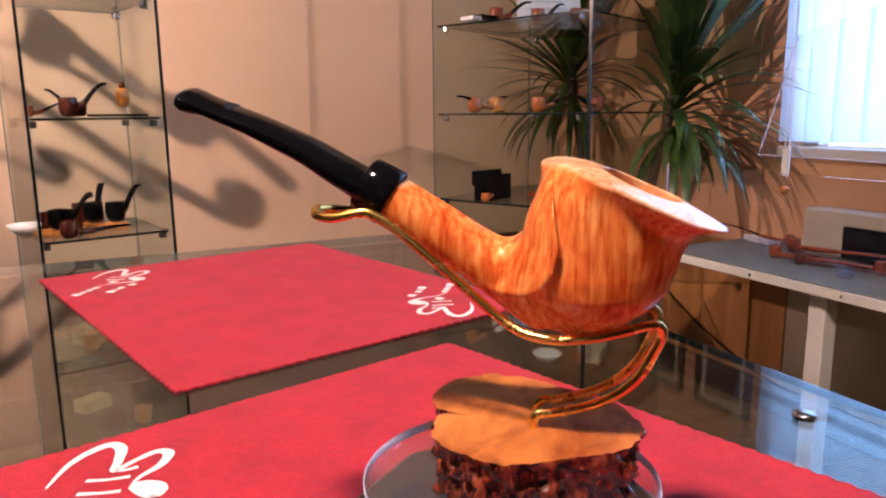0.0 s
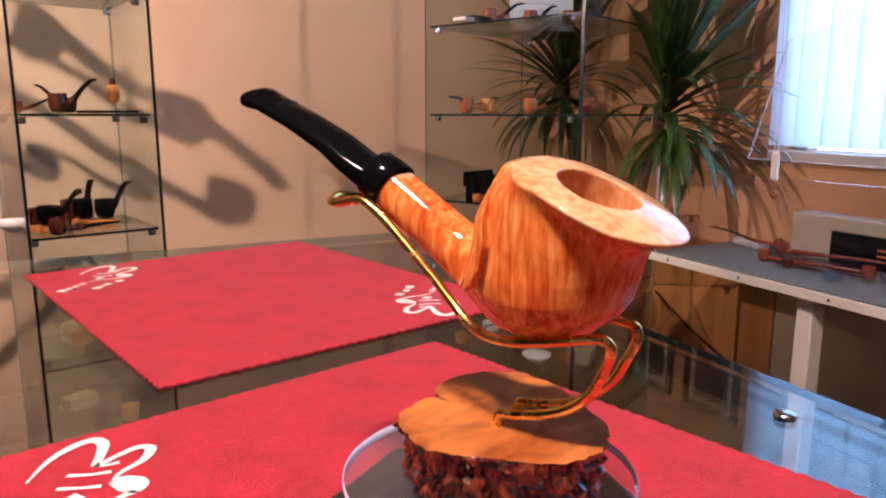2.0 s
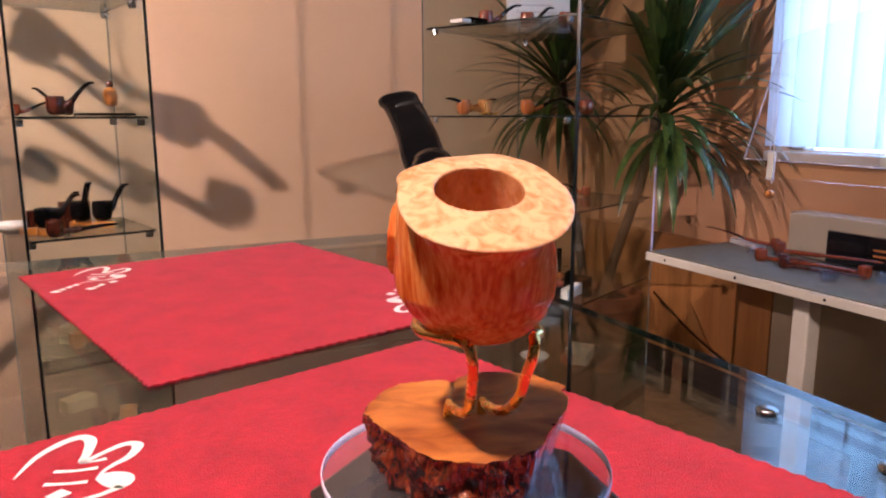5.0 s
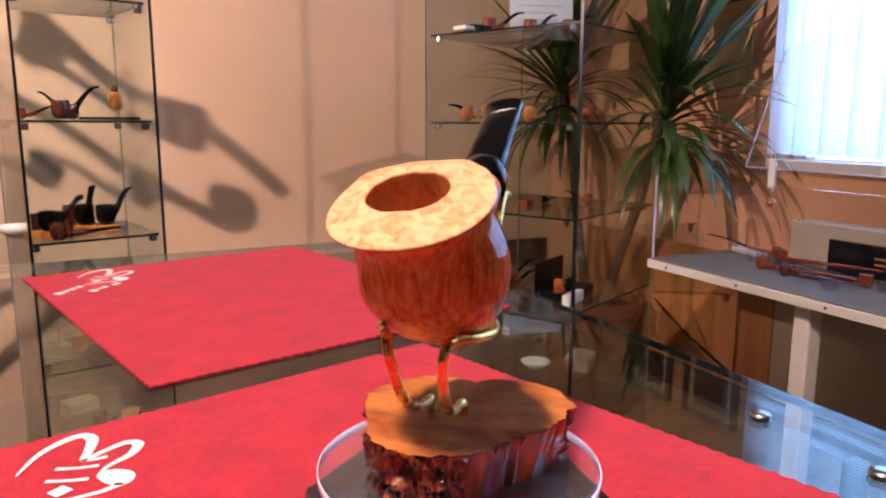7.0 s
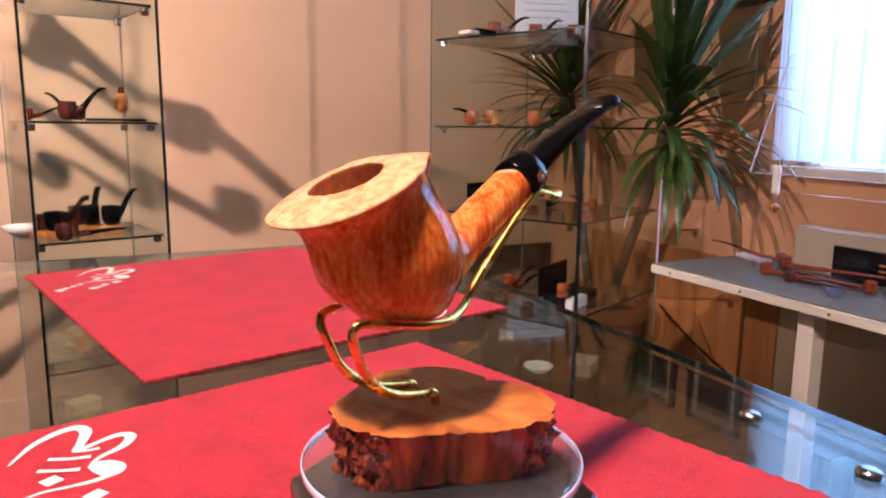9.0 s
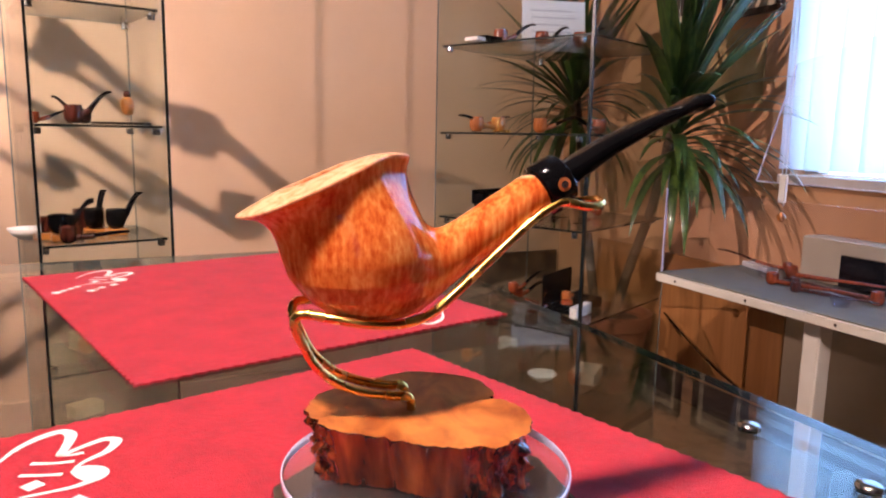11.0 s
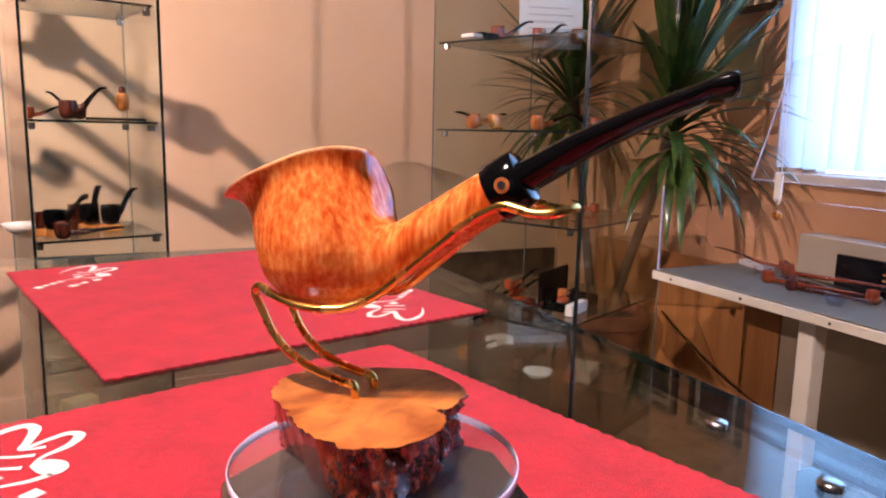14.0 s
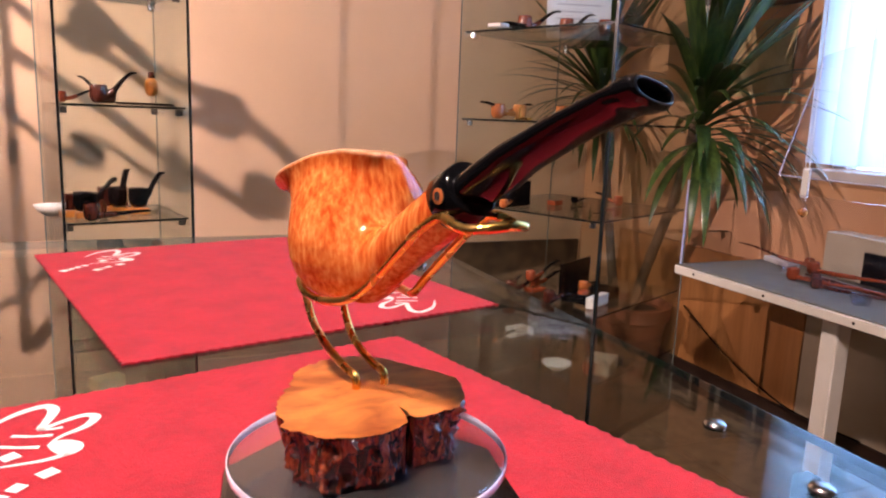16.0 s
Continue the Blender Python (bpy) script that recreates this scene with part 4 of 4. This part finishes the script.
for x, y, turn, s_, b_ in ((-0.168, 1.292, 8, 1.0, 0.85), (-0.160, 1.315, 25, 0.9, 1.0), (-0.112, 1.362, 72, 1.05, 1.0), (-0.074, 1.345, 40, 1.05, 0.95)):
    small_pipe(pose(x, y, -0.0895 + 0.0135, 0, 0, turn), BLACK, "black pipe with bent stem on an amber stand", b_, s_, long=0.5)
small_pipe(pose(-0.152, 1.262, -0.0895, 0, 0, 2), DARKBRIAR, "dark pipe lying on the glass shelf", 0.15, 0.85)
for x, y in ((-0.192, 1.315), (-0.163, 1.297), (-0.112, 1.362), (-0.074, 1.345)):
    small_stand(pose(x, y, -0.0898, 0, 0, 10), AMBER, "amber block stand with a metal prong", 0.038, 0.0135)
small_box(pose(-0.122, 1.392, -0.0898, 0, 0, 14), 0.055, 0.014, 0.050, DARKBRIAR, "dark upright card behind the black pipes")
small_box(pose(-0.150, 1.33, -0.0895, 0, 0, 14), 0.010, 0.004, 0.030, PAPER, "small white price tag", "price_tag")
# lowest shelf of the cabinet by the plant
for x, y, turn, mm in ((0.815, 1.25, 10, DARKBRIAR), (0.90, 1.235, 35, REDBRIAR), (0.77, 1.36, 15, DARKBRIAR), (0.95, 1.33, 60, DARKBRIAR), (0.86, 1.40, 20, REDBRIAR)):
    small_pipe(pose(x, y, -0.3055, 0, 0, turn), mm, "briar pipe on the lowest glass shelf", 0.5, 0.9)
# lowest shelf of the narrow cabinet
small_box(pose(-0.125, 1.36, -0.3055, 0, 0, 60), 0.09, 0.05, 0.035, MAPPAPER, "tan cardboard box on the lowest glass shelf")
for x, y, turn, mm in ((-0.135, 1.295, 20, AMBER), (-0.085, 1.31, 50, ORANGEBRIAR), (-0.06, 1.36, 100, DARKBRIAR)):
    small_pipe(pose(x, y, -0.3055, 0, 0, turn), mm, "briar pipe on the lowest glass shelf", 0.5, 0.85, stem=AMBER if mm is AMBER else None)
small_box(pose(-0.194, 1.318, -0.0758, 0, 0, 14), 0.022, 0.02, 0.030, DARKBRIAR, "dark square tamper on an amber stand")
dish = thing("white_dish", "white porcelain dish on a glass shelf", "dish", pose(-0.225, 1.345, -0.0895, 0, 0, 20))
part("bowl", lathe([(0.012, 0), (0.024, 0.008), (0.032, 0.020), (0.030, 0.020), (0.022, 0.010), (0.004, 0.005)], 22), PAPER, dish, smooth=True)

# lowest glass shelves, seen through the counter
small_box(pose(-0.035, 1.40, -0.4695, 0, 0, 14), 0.07, 0.05, 0.045, BLACKBOX, "black box on the bottom glass shelf")
small_box(pose(-0.15, 1.42, -0.4695, 0, 0, 30), 0.06, 0.04, 0.025, MAPPAPER, "tan card box on the bottom glass shelf")
for x, y, z, turn, mm in ((-0.11, 1.30, -0.4695, 25, DARKBRIAR), (-0.06, 1.30, -0.4695, 70, AMBER), (0.83, 1.31, -0.4695, 20, DARKBRIAR), (0.90, 1.19, -0.4695, 60, REDBRIAR), (0.98, 1.30, -0.4695, 40, DARKBRIAR), (0.74, 1.44, -0.4695, 10, AMBER), (0.92, 1.42, -0.4695, 80, DARKBRIAR)):
    small_pipe(pose(x, y, z, 0, 0, turn), mm, "briar pipe on the bottom glass shelf", 0.5, 0.9)
for x, y, sx_, sy_, turn, mm, lb in ((0.83, 1.39, 0.10, 0.06, 20, BLACKBOX, "black box"), (0.95, 1.21, 0.09, 0.06, 40, CREAM, "cream card box"), (0.88, 1.50, 0.06, 0.05, 10, PAPER, "white paper box"), (1.03, 1.24, 0.08, 0.05, 30, BLACKBOX, "black box")):
    small_box(pose(x, y, -0.4695, 0, 0, turn), sx_, sy_, 0.03, mm, lb + " on the bottom glass shelf")
saucer = thing("white_dish", "white porcelain dish on the bottom glass shelf", "dish", pose(0.845, 1.245, -0.4695))
part("bowl", lathe([(0.014, 0), (0.026, 0.007), (0.036, 0.018), (0.034, 0.018), (0.024, 0.009), (0.004, 0.005)], 22), PAPER, saucer, smooth=True)

# right cabinet, top shelf
small_box(pose(0.755, 1.40, 0.332, 0, 0, 20), 0.060, 0.04, 0.014, BLACK, "flat black pipe case on a glass shelf")
small_box(pose(0.725, 1.39, 0.332, 0, 0, 20), 0.055, 0.04, 0.008, PAPER, "white pad on a glass shelf")
for x, y, turn in ((0.80, 1.42, 15), (0.905, 1.40, 25), (0.99, 1.36, 25)):
    small_pipe(pose(x, y, 0.332, 0, 0, turn), REDBRIAR, "red briar pipe on a glass shelf", 0.9, 1.0)
card = thing("white_card", "white card with grey printed lines behind the pipes", "card", pose(0.985, 1.47, 0.332, -6, 0, -15))
part("sheet", box(-0.085, -0.001, 0, 0.085, 0.001, 0.13), PAPER, card)
for i in range(5):
    part("text_bar", box(-0.06, -0.0016, 0.03 + i * 0.018, 0.06 - 0.012 * (i % 3), -0.0011, 0.034 + i * 0.018), INK, card)
# middle shelf
for x, y, turn, mm in ((0.735, 1.41, 20, ORANGEBRIAR), (0.80, 1.42, 190, AMBER), (0.885, 1.36, 12, ORANGEBRIAR), (1.04, 1.33, 200, REDBRIAR)):
    small_pipe(pose(x, y, 0.122, 0, 0, turn), mm, "orange briar pipe on a glass shelf", 0.5, 1.0)
small_stand(pose(0.80, 1.40, 0.1212, 0, 0, 20), BRASS, "brass wire pipe stand", 0.04, 0.006)
# lower shelf
small_box(pose(0.775, 1.39, -0.089, 0, 0, 22), 0.11, 0.03, 0.062, BLACK, "open black presentation case with an orange pipe", lid=0.01)
small_pipe(pose(0.735, 1.355, -0.089, 0, 0, 25), ORANGEBRIAR, "orange briar pipe before a black case", 0.7, 0.6)
small_box(pose(0.905, 1.40, -0.089, 0, 0, 25), 0.035, 0.025, 0.012, REDBRIAR, "small red-brown wooden block on a glass shelf")
small_pipe(pose(0.975, 1.42, -0.089, 0, 0, 25), BLACK, "black pipe lying on a glass shelf", 0.2, 0.5)
small_pipe(pose(1.07, 1.36, -0.089, 0, 0, 100), REDBRIAR, "red briar pipe on a glass shelf", 0.5, 0.7)
# base of the right cabinet
small_stand(pose(0.845, 1.37, -0.3055, 0, 0, 10), REDBRIAR, "dark wooden stand with a metal prong", 0.05)
small_pipe(pose(0.83, 1.37, -0.278, 0, 0, 5), REDBRIAR, "round red briar pipe on a small stand", 1.0, 0.75)
small_box(pose(0.945, 1.27, -0.3055, 0, 0, 30), 0.15, 0.085, 0.024, BLACK, "open black case with orange pipes", lid=0.065)
small_pipe(pose(0.915, 1.26, -0.283, 0, 0, 30), ORANGEBRIAR, "orange briar pipe lying in an open case", 0.2, 0.7)
small_box(pose(0.92, 1.205, -0.3055, 0, 0, 30), 0.085, 0.018, 0.026, PAPER, "white label block before a case", "label_block")
small_pipe(pose(0.80, 1.42, -0.3055, 0, 0, 40), DARKBRIAR, "dark pipe on the cabinet floor", 0.4, 0.6)

# ---- unseen rack left of the cabinets, between lamp and wall, added for its shadows ----
rack = thing("shadow_rack", "unseen dark rack with two slanted rails of pipes, added to cast wall shadows", "rack")
part("rail", tube(spline([(-0.66, 1.42, 0.590), (-0.582, 1.42, 0.519), (-0.518, 1.42, 0.458), (-0.464, 1.42, 0.434), (-0.404, 1.42, 0.394), (-0.340, 1.42, 0.336)], 4), 0.009, 10), SKIRT, rack)
part("rail", tube(spline([(-0.66, 1.42, 0.470), (-0.570, 1.42, 0.411), (-0.508, 1.42, 0.359), (-0.458, 1.42, 0.328), (-0.405, 1.42, 0.292)], 4), 0.007, 10), SKIRT, rack)
part("post", tube([(-0.66, 1.432, FLOOR + 0.001), (-0.66, 1.432, 0.60)], 0.006, 10), SKIRT, rack)
for x, z, s_, turn in ((-0.450, 0.410, 1.3, 182), (-0.400, 0.314, 1.15, 176), (-0.586, 0.496, 1.15, 170), (-0.594, 0.372, 0.85, 165), (-0.500, 0.346, 0.85, 188)):
    part("peg", tube([(x, 1.42, z + 0.004), (x + 0.002, 1.405, z - 0.004), (x, 1.42, z - 0.01)], 0.003, 8), STEEL, rack)
    small_pipe(pose(x, 1.42, z - 0.020, 0, 0, turn), DARKBRIAR, "unseen dark briar pipe on the rack, added for its wall shadow", 1.1, s_, group="pipes on the rack")

# ---- low table under the window ----
table = thing("display_table", "low white table with a grey felt top under the window", "table")
TZ, TX0, TX1, TY0, TY1 = -0.193, 1.07, 1.40, -0.60, 1.125
part("tabletop", box(TX0, TY0, TZ - 0.022, TX1, TY1, TZ - 0.003, 0.002), WHITE, table, "white edged board")
part("top_cover", box(TX0 + 0.004, TY0, TZ - 0.0028, TX1, TY1 - 0.003, TZ), GREYTOP, table, "grey felt cover")
for x, y in ((TX0 + 0.05, 0.73), (TX0 + 0.05, -0.4), (TX1 - 0.06, -0.1), (TX1 - 0.06, -0.4)):
    part("leg", box(x - 0.018, y - 0.018, FLOOR, x + 0.018, y + 0.018, TZ - 0.0222, 0.003), WHITE, table)
for y in (1.06, 0.86, 0.66):
    part("screw", lathe([(0.003, 0), (0.003, 0.0012), (0.001, 0.0016)], 10), STEEL, table, m=pose(TX0 - 0.0002, y, TZ - 0.012, 0, -90, 0))
guard = thing("acrylic_guard", "clear acrylic screen with polished edges on the table", "screen")
g = part("sheet", box(TX0 + 0.008, -0.5, TZ + 0.0005, TX0 + 0.011, 1.115, TZ + 0.195), ACRYL, guard)
g.visible_shadow = False
part("edge", box(TX0 + 0.0075, 1.1152, TZ + 0.0005, TX0 + 0.0115, 1.117, TZ + 0.195), ACRYLEDGE, guard)
holder = thing("acrylic_sign", "clear slanted acrylic sign holder hanging over the table", "sign holder")
p = part("sheet", prism([(0.60, 0.033), (0.878, 0.033), (0.806, 0.255), (0.60, 0.30)], 1.088, 1.091), ACRYL, holder)
p.data.transform(Matrix(((0, 0, 1, 0), (1, 0, 0, 0), (0, 1, 0, 0), (0, 0, 0, 1))))
p.visible_shadow = False
part("edge", tube([(1.089, 0.876, 0.034), (1.089, 0.806, 0.252)], 0.0016, 6), ACRYLEDGE, holder)
part("edge", tube([(1.089, 0.20, 0.030), (1.089, 0.876, 0.034)], 0.0016, 6), ACRYLEDGE, holder)
part("cord", tube([(1.087, 0.828, 1.75), (1.087, 0.806, 0.06), (1.087, 0.806, -0.01)], 0.0012, 6), PAPER, holder, "white hanging cord")
part("cord", tube([(1.087, 0.838, 1.75), (1.087, 0.814, 0.02)], 0.0008, 6), PAPER, holder, "white hanging cord")
part("weight", box(1.084, 0.802, -0.004, 1.09, 0.818, 0.05, 0.002), PAPER, holder)
part("bobbin", lathe([(0.003, -0.010), (0.009, -0.004), (0.009, 0.003), (0.003, 0.008)], 12, centre=(1.087, 0.808, -0.030)), AMBER, holder, smooth=True)

case = thing("cream_box", "cream cardboard box with a dark front panel on the table", "box")
part("body", box(1.33, 0.52, TZ + 0.0005, 1.395, 0.95, TZ + 0.098, 0.003), CREAM, case)
part("panel", box(1.318, 0.55, TZ + 0.002, 1.3295, 0.845, TZ + 0.070, 0.002), BLACKBOX, case, "black panel")
for i in range(2):
    part("text_bar", box(1.3172, 0.60, TZ + 0.03 + i * 0.012, 1.3178, 0.74, TZ + 0.034 + i * 0.012), AMBER, case)
for i, (x, y, turn, mm, s_) in enumerate(((1.205, 0.915, -84, REDBRIAR, 0.75), (1.262, 0.915, -80, REDBRIAR, 0.78), (1.225, 0.875, -84, DARKBRIAR, 0.62), (1.185, 0.84, -85, DARKBRIAR, 0.62), (1.235, 0.70, 92, REDBRIAR, 0.75), (1.315, 0.97, 108, REDBRIAR, 0.62))):
    small_pipe(pose(x, y, TZ + 0.0005 + (0.010 if i in (1, 5) else 0), 0, 0, turn), mm, "red-brown briar pipe with a long stem lying on the grey table", 0.15 + 0.6 * (i == 5), s_, stem=REDBRIAR if i < 2 else DARKBRIAR, group="pipes on the table", long=2.3)
small_box(pose(1.33, 1.06, TZ + 0.0005, 0, 0, 75), 0.10, 0.03, 0.012, PAPER, "white paper strip on the table", "paper_strip")
for x, y in ((1.26, 0.98), (1.16, 0.72), (1.24, 0.66)):
    c_ = thing("clear_cup", "small clear acrylic pipe rest", "rest", pose(x, y, TZ + 0.0005))
    part("cup", lathe([(0.014, 0), (0.016, 0.004), (0.020, 0.018), (0.0185, 0.018), (0.012, 0.004)], 18), ACRYL, c_, smooth=True)

# ---- pictures on the wall ----
def picture(y0, y1, z0, z1, label, name="framed_picture", frame_w=0.016):
    ob = thing(name, label, "picture", None, "pictures on the wall")
    xw = X1 - 0.0005
    for a in ((y0, z0, y1, z0 + frame_w), (y0, z1 - frame_w, y1, z1), (y0, z0 + frame_w, y0 + frame_w, z1 - frame_w), (y1 - frame_w, z0 + frame_w, y1, z1 - frame_w)):
        part("frame", box(xw - 0.016, a[0], a[1], xw, a[2], a[3], 0.002), DARKFRAME, ob)
    part("mount", box(xw - 0.006, y0 + frame_w, z0 + frame_w, xw - 0.002, y1 - frame_w, z1 - frame_w), CREAM, ob)
    part("print", box(xw - 0.008, y0 + 0.036, z0 + 0.036, xw - 0.0062, y1 - 0.036, z1 - 0.036), PICTURE, ob, "dark blurred print")


picture(1.375, 1.555, 0.42, 0.70, "dark framed picture with a pale mount on the wall")
picture(1.13, 1.32, 0.425, 0.70, "dark framed picture hanging beside the window")
poster = thing("old_map", "yellowed paper map pinned to the wall behind the plant", "poster")
part("sheet", box(X1 - 0.004, 1.175, 0.205, X1 - 0.001, 1.50, 0.395), MAPPAPER, poster)

# ---- yucca in a clay pot ----
yucca = thing("potted_yucca", "tall green yucca with two leafy crowns in a terracotta pot", "plant")
PX, PY = 1.275, 1.545
pot = part("pot", lathe([(0.085, FLOOR), (0.112, FLOOR + 0.19), (0.122, FLOOR + 0.195), (0.124, FLOOR + 0.235), (0.112, FLOOR + 0.237), (0.106, FLOOR + 0.215)], 32, centre=(PX, PY, 0.0005)), CLAY, yucca, "terracotta pot", smooth=False)
part("soil", lathe([(0.104, FLOOR + 0.19), (0.104, FLOOR + 0.214), (0.03, FLOOR + 0.220)], 24, centre=(PX, PY, 0)), SOIL, yucca)
CROWNS = [((1.205, 1.235, 0.19), 100), ((1.29, 1.80, 0.27), 100)]


def trunk(points, r0, r1):
    pts = spline(points, 10)
    n = len(pts)
    return tube(pts, [(r0 + (r1 - r0) * i / n) * (1 + 0.08 * noise.noise(p * 60)) for i, p in enumerate(pts)], 12)


part("trunk", trunk([(PX - 0.02, PY - 0.03, FLOOR + 0.21), (1.27, 1.46, -0.25), (1.255, 1.36, -0.05), (1.205, 1.24, 0.19)], 0.016, 0.011), TRUNK, yucca, smooth=True)
part("trunk", trunk([(PX - 0.03, PY + 0.03, FLOOR + 0.21), (1.27, 1.68, -0.15), (1.29, 1.80, 0.28)], 0.015, 0.011), TRUNK, yucca, smooth=True)


def leaf_mesh(length, droop, width):
    bm = bmesh.new()
    rows, n = [], 10
    x = z = 0.0
    for i in range(n + 1):
        f = i / n
        a = radians(droop * f ** 1.4)
        if i:
            x, z = x + length / n * math.sin(a), z + length / n * math.cos(a)
        w = width * (0.55 + 1.3 * f - 1.0 * f * f) * (1 - f ** 4) + 0.0006
        keel = 0.22 * w
        nx, nz = math.cos(a), -math.sin(a)
        rows.append([bm.verts.new((x + nx * keel, -w, z + nz * keel)), bm.verts.new((x, 0, z)), bm.verts.new((x + nx * keel, w, z + nz * keel))])
    for a, b in zip(rows, rows[1:]):
        for k in (0, 1):
            bm.faces.new((a[k], a[k + 1], b[k + 1], b[k]))
    me = bpy.data.meshes.new("leaf")
    bm.to_mesh(me)
    bm.free()
    me.materials.append(LEAF)
    me.shade_smooth()
    return me


BLADES = [leaf_mesh(l, d, w) for l, d, w in ((0.36, 12, 0.012), (0.40, 34, 0.013), (0.36, 55, 0.012), (0.33, 78, 0.0115), (0.36, 22, 0.011), (0.29, 66, 0.0115))]
rnd = random.Random(7)
cab = pose(0.85, 1.11, 0, 0, 0, 25).inverted()
for (cx, cy, cz), count in CROWNS:
    made = tries = 0
    while made < count and tries < 1200:
        tries += 1
        f = made / count
        lean = 5 + 97 * f ** 1.0 + rnd.uniform(-10, 10)
        k = rnd.choice((0, 4, 1)) if f < 0.36 else rnd.choice((1, 2, 2)) if f < 0.62 else rnd.choice((3, 5, 5))
        azi = 137.5 * tries + rnd.uniform(-25, 25)
        m_ = pose(cx, cy, cz + 0.03 - 0.15 * f, 0, 0, azi) @ pose(0, 0, 0, 0, min(lean, 100), 0) @ pose(0.008, 0, 0.0, 0, 0, 0) @ Matrix.Scale(rnd.uniform(0.75, 1.1), 4)
        bad = False
        for v in list(BLADES[k].vertices)[1::9]:
            w_ = m_ @ v.co
            q = cab @ w_
            if w_.x > X1 - 0.05 or w_.y > Y1 - 0.01 or (-0.01 < q.x < 0.44 and -0.01 < q.y < 0.44):
                bad = True
        if bad:
            continue
        lf = new("leaf", BLADES[k])
        lf.parent = yucca
        lf.matrix_basis = m_
        made += 1

# ---- cable along the skirting ----
cable = thing("cable", "black cable hanging down to the skirting", "cable")
part("lead", tube(spline([(1.40, 1.45, -0.40), (1.385, 1.25, -0.49), (1.39, 1.05, -0.555), (1.40, 0.85, -0.56)], 6), 0.0022, 8), BLACK, cable, smooth=True)

# ---- pieces inside the counter ----
for x, y, turn, mm, s_ in ((0.05, 0.40, 20, REDBRIAR, 1.0), (-0.02, 0.44, 60, DARKBRIAR, 0.9), (0.10, 0.30, 110, DARKBRIAR, 0.9), (0.08, 0.20, 30, REDBRIAR, 0.8), (-0.30, 0.36, 80, AMBER, 1.0), (-0.25, 0.20, 20, REDBRIAR, 1.0), (-0.38, 0.12, 50, DARKBRIAR, 1.0)):
    small_pipe(pose(x, y, -0.2085, 0, 0, turn), mm, "briar pipe on the counter's glass shelf", 0.4, s_, group="pipes inside the counter")
small_box(pose(0.10, 0.06, -0.2085, 0, 0, 10), 0.09, 0.12, 0.03, BLACKBOX, "dark boxed set on the counter's glass shelf")
small_box(pose(0.09, -0.10, -0.2085, 0, 0, 5), 0.08, 0.10, 0.02, BLACKBOX, "dark boxed set on the counter's glass shelf")
small_box(pose(-0.28, 0.30, -0.4195, 0, 0, 30), 0.12, 0.09, 0.03, CREAM, "cream box at the bottom of the counter")
small_box(pose(0.05, 0.34, -0.4195, 0, 0, 15), 0.10, 0.10, 0.02, PAPER, "white dish-like tray at the bottom of the counter", "tray")
small_box(pose(-0.05, 0.15, -0.4195, 0, 0, 65), 0.14, 0.09, 0.03, GREENFELT, "mottled green pouch at the bottom of the counter", "pouch")

# ---- ceiling lamps, out of view ----
for x, y, z in [(x, y, z + 0.03) for x, y, z in LAMPS]:
    lampshade = thing("ceiling_spot", "unseen small steel halogen spot, added on a ceiling rod", "lamp", None, "halogen spots")
    part("rod", tube([(x, y, z + 0.10), (x, y, TOP - 0.001)], 0.004, 8), STEEL, lampshade)
    part("shade", lathe([(0.045, z - 0.01), (0.030, z + 0.06), (0.012, z + 0.10), (0.010, z + 0.099), (0.028, z + 0.058), (0.043, z - 0.01)], 20, centre=(x, y, 0), caps=False), STEEL, lampshade, smooth=True)

# ---- floor tiles ----
tile_me = box(-0.1485, -0.1485, -0.003, 0.1485, 0.1485, 0.0, 0.0015, seg=1)
first = part("tile", tile_me, TILE, floor, m=pose(X0 + 0.15, Y0 + 0.15, FLOOR))
for i in range(12):
    for j in range(13):
        if i + j and X0 + 0.3 + 0.3 * i <= X1 + 0.01:
            t2 = new("tile", first.data)
            t2.parent = floor
            t2.matrix_basis = pose(X0 + 0.15 + 0.3 * i, Y0 + 0.15 + 0.3 * j, FLOOR)


# ---- what turns ----
TURN0, RATE = -37.72, 13.899


def motions():
    times = [0.5 * i for i in range(33)]
    for ob, x, y in ((stand, 0.00030, -0.00121), (pipe, 0.00030, -0.00121), (disc, 0, 0)):
        walk(ob, [(t, pose(x, y, 0, 0, 0, TURN0 - RATE * t)) for t in times])


motions()
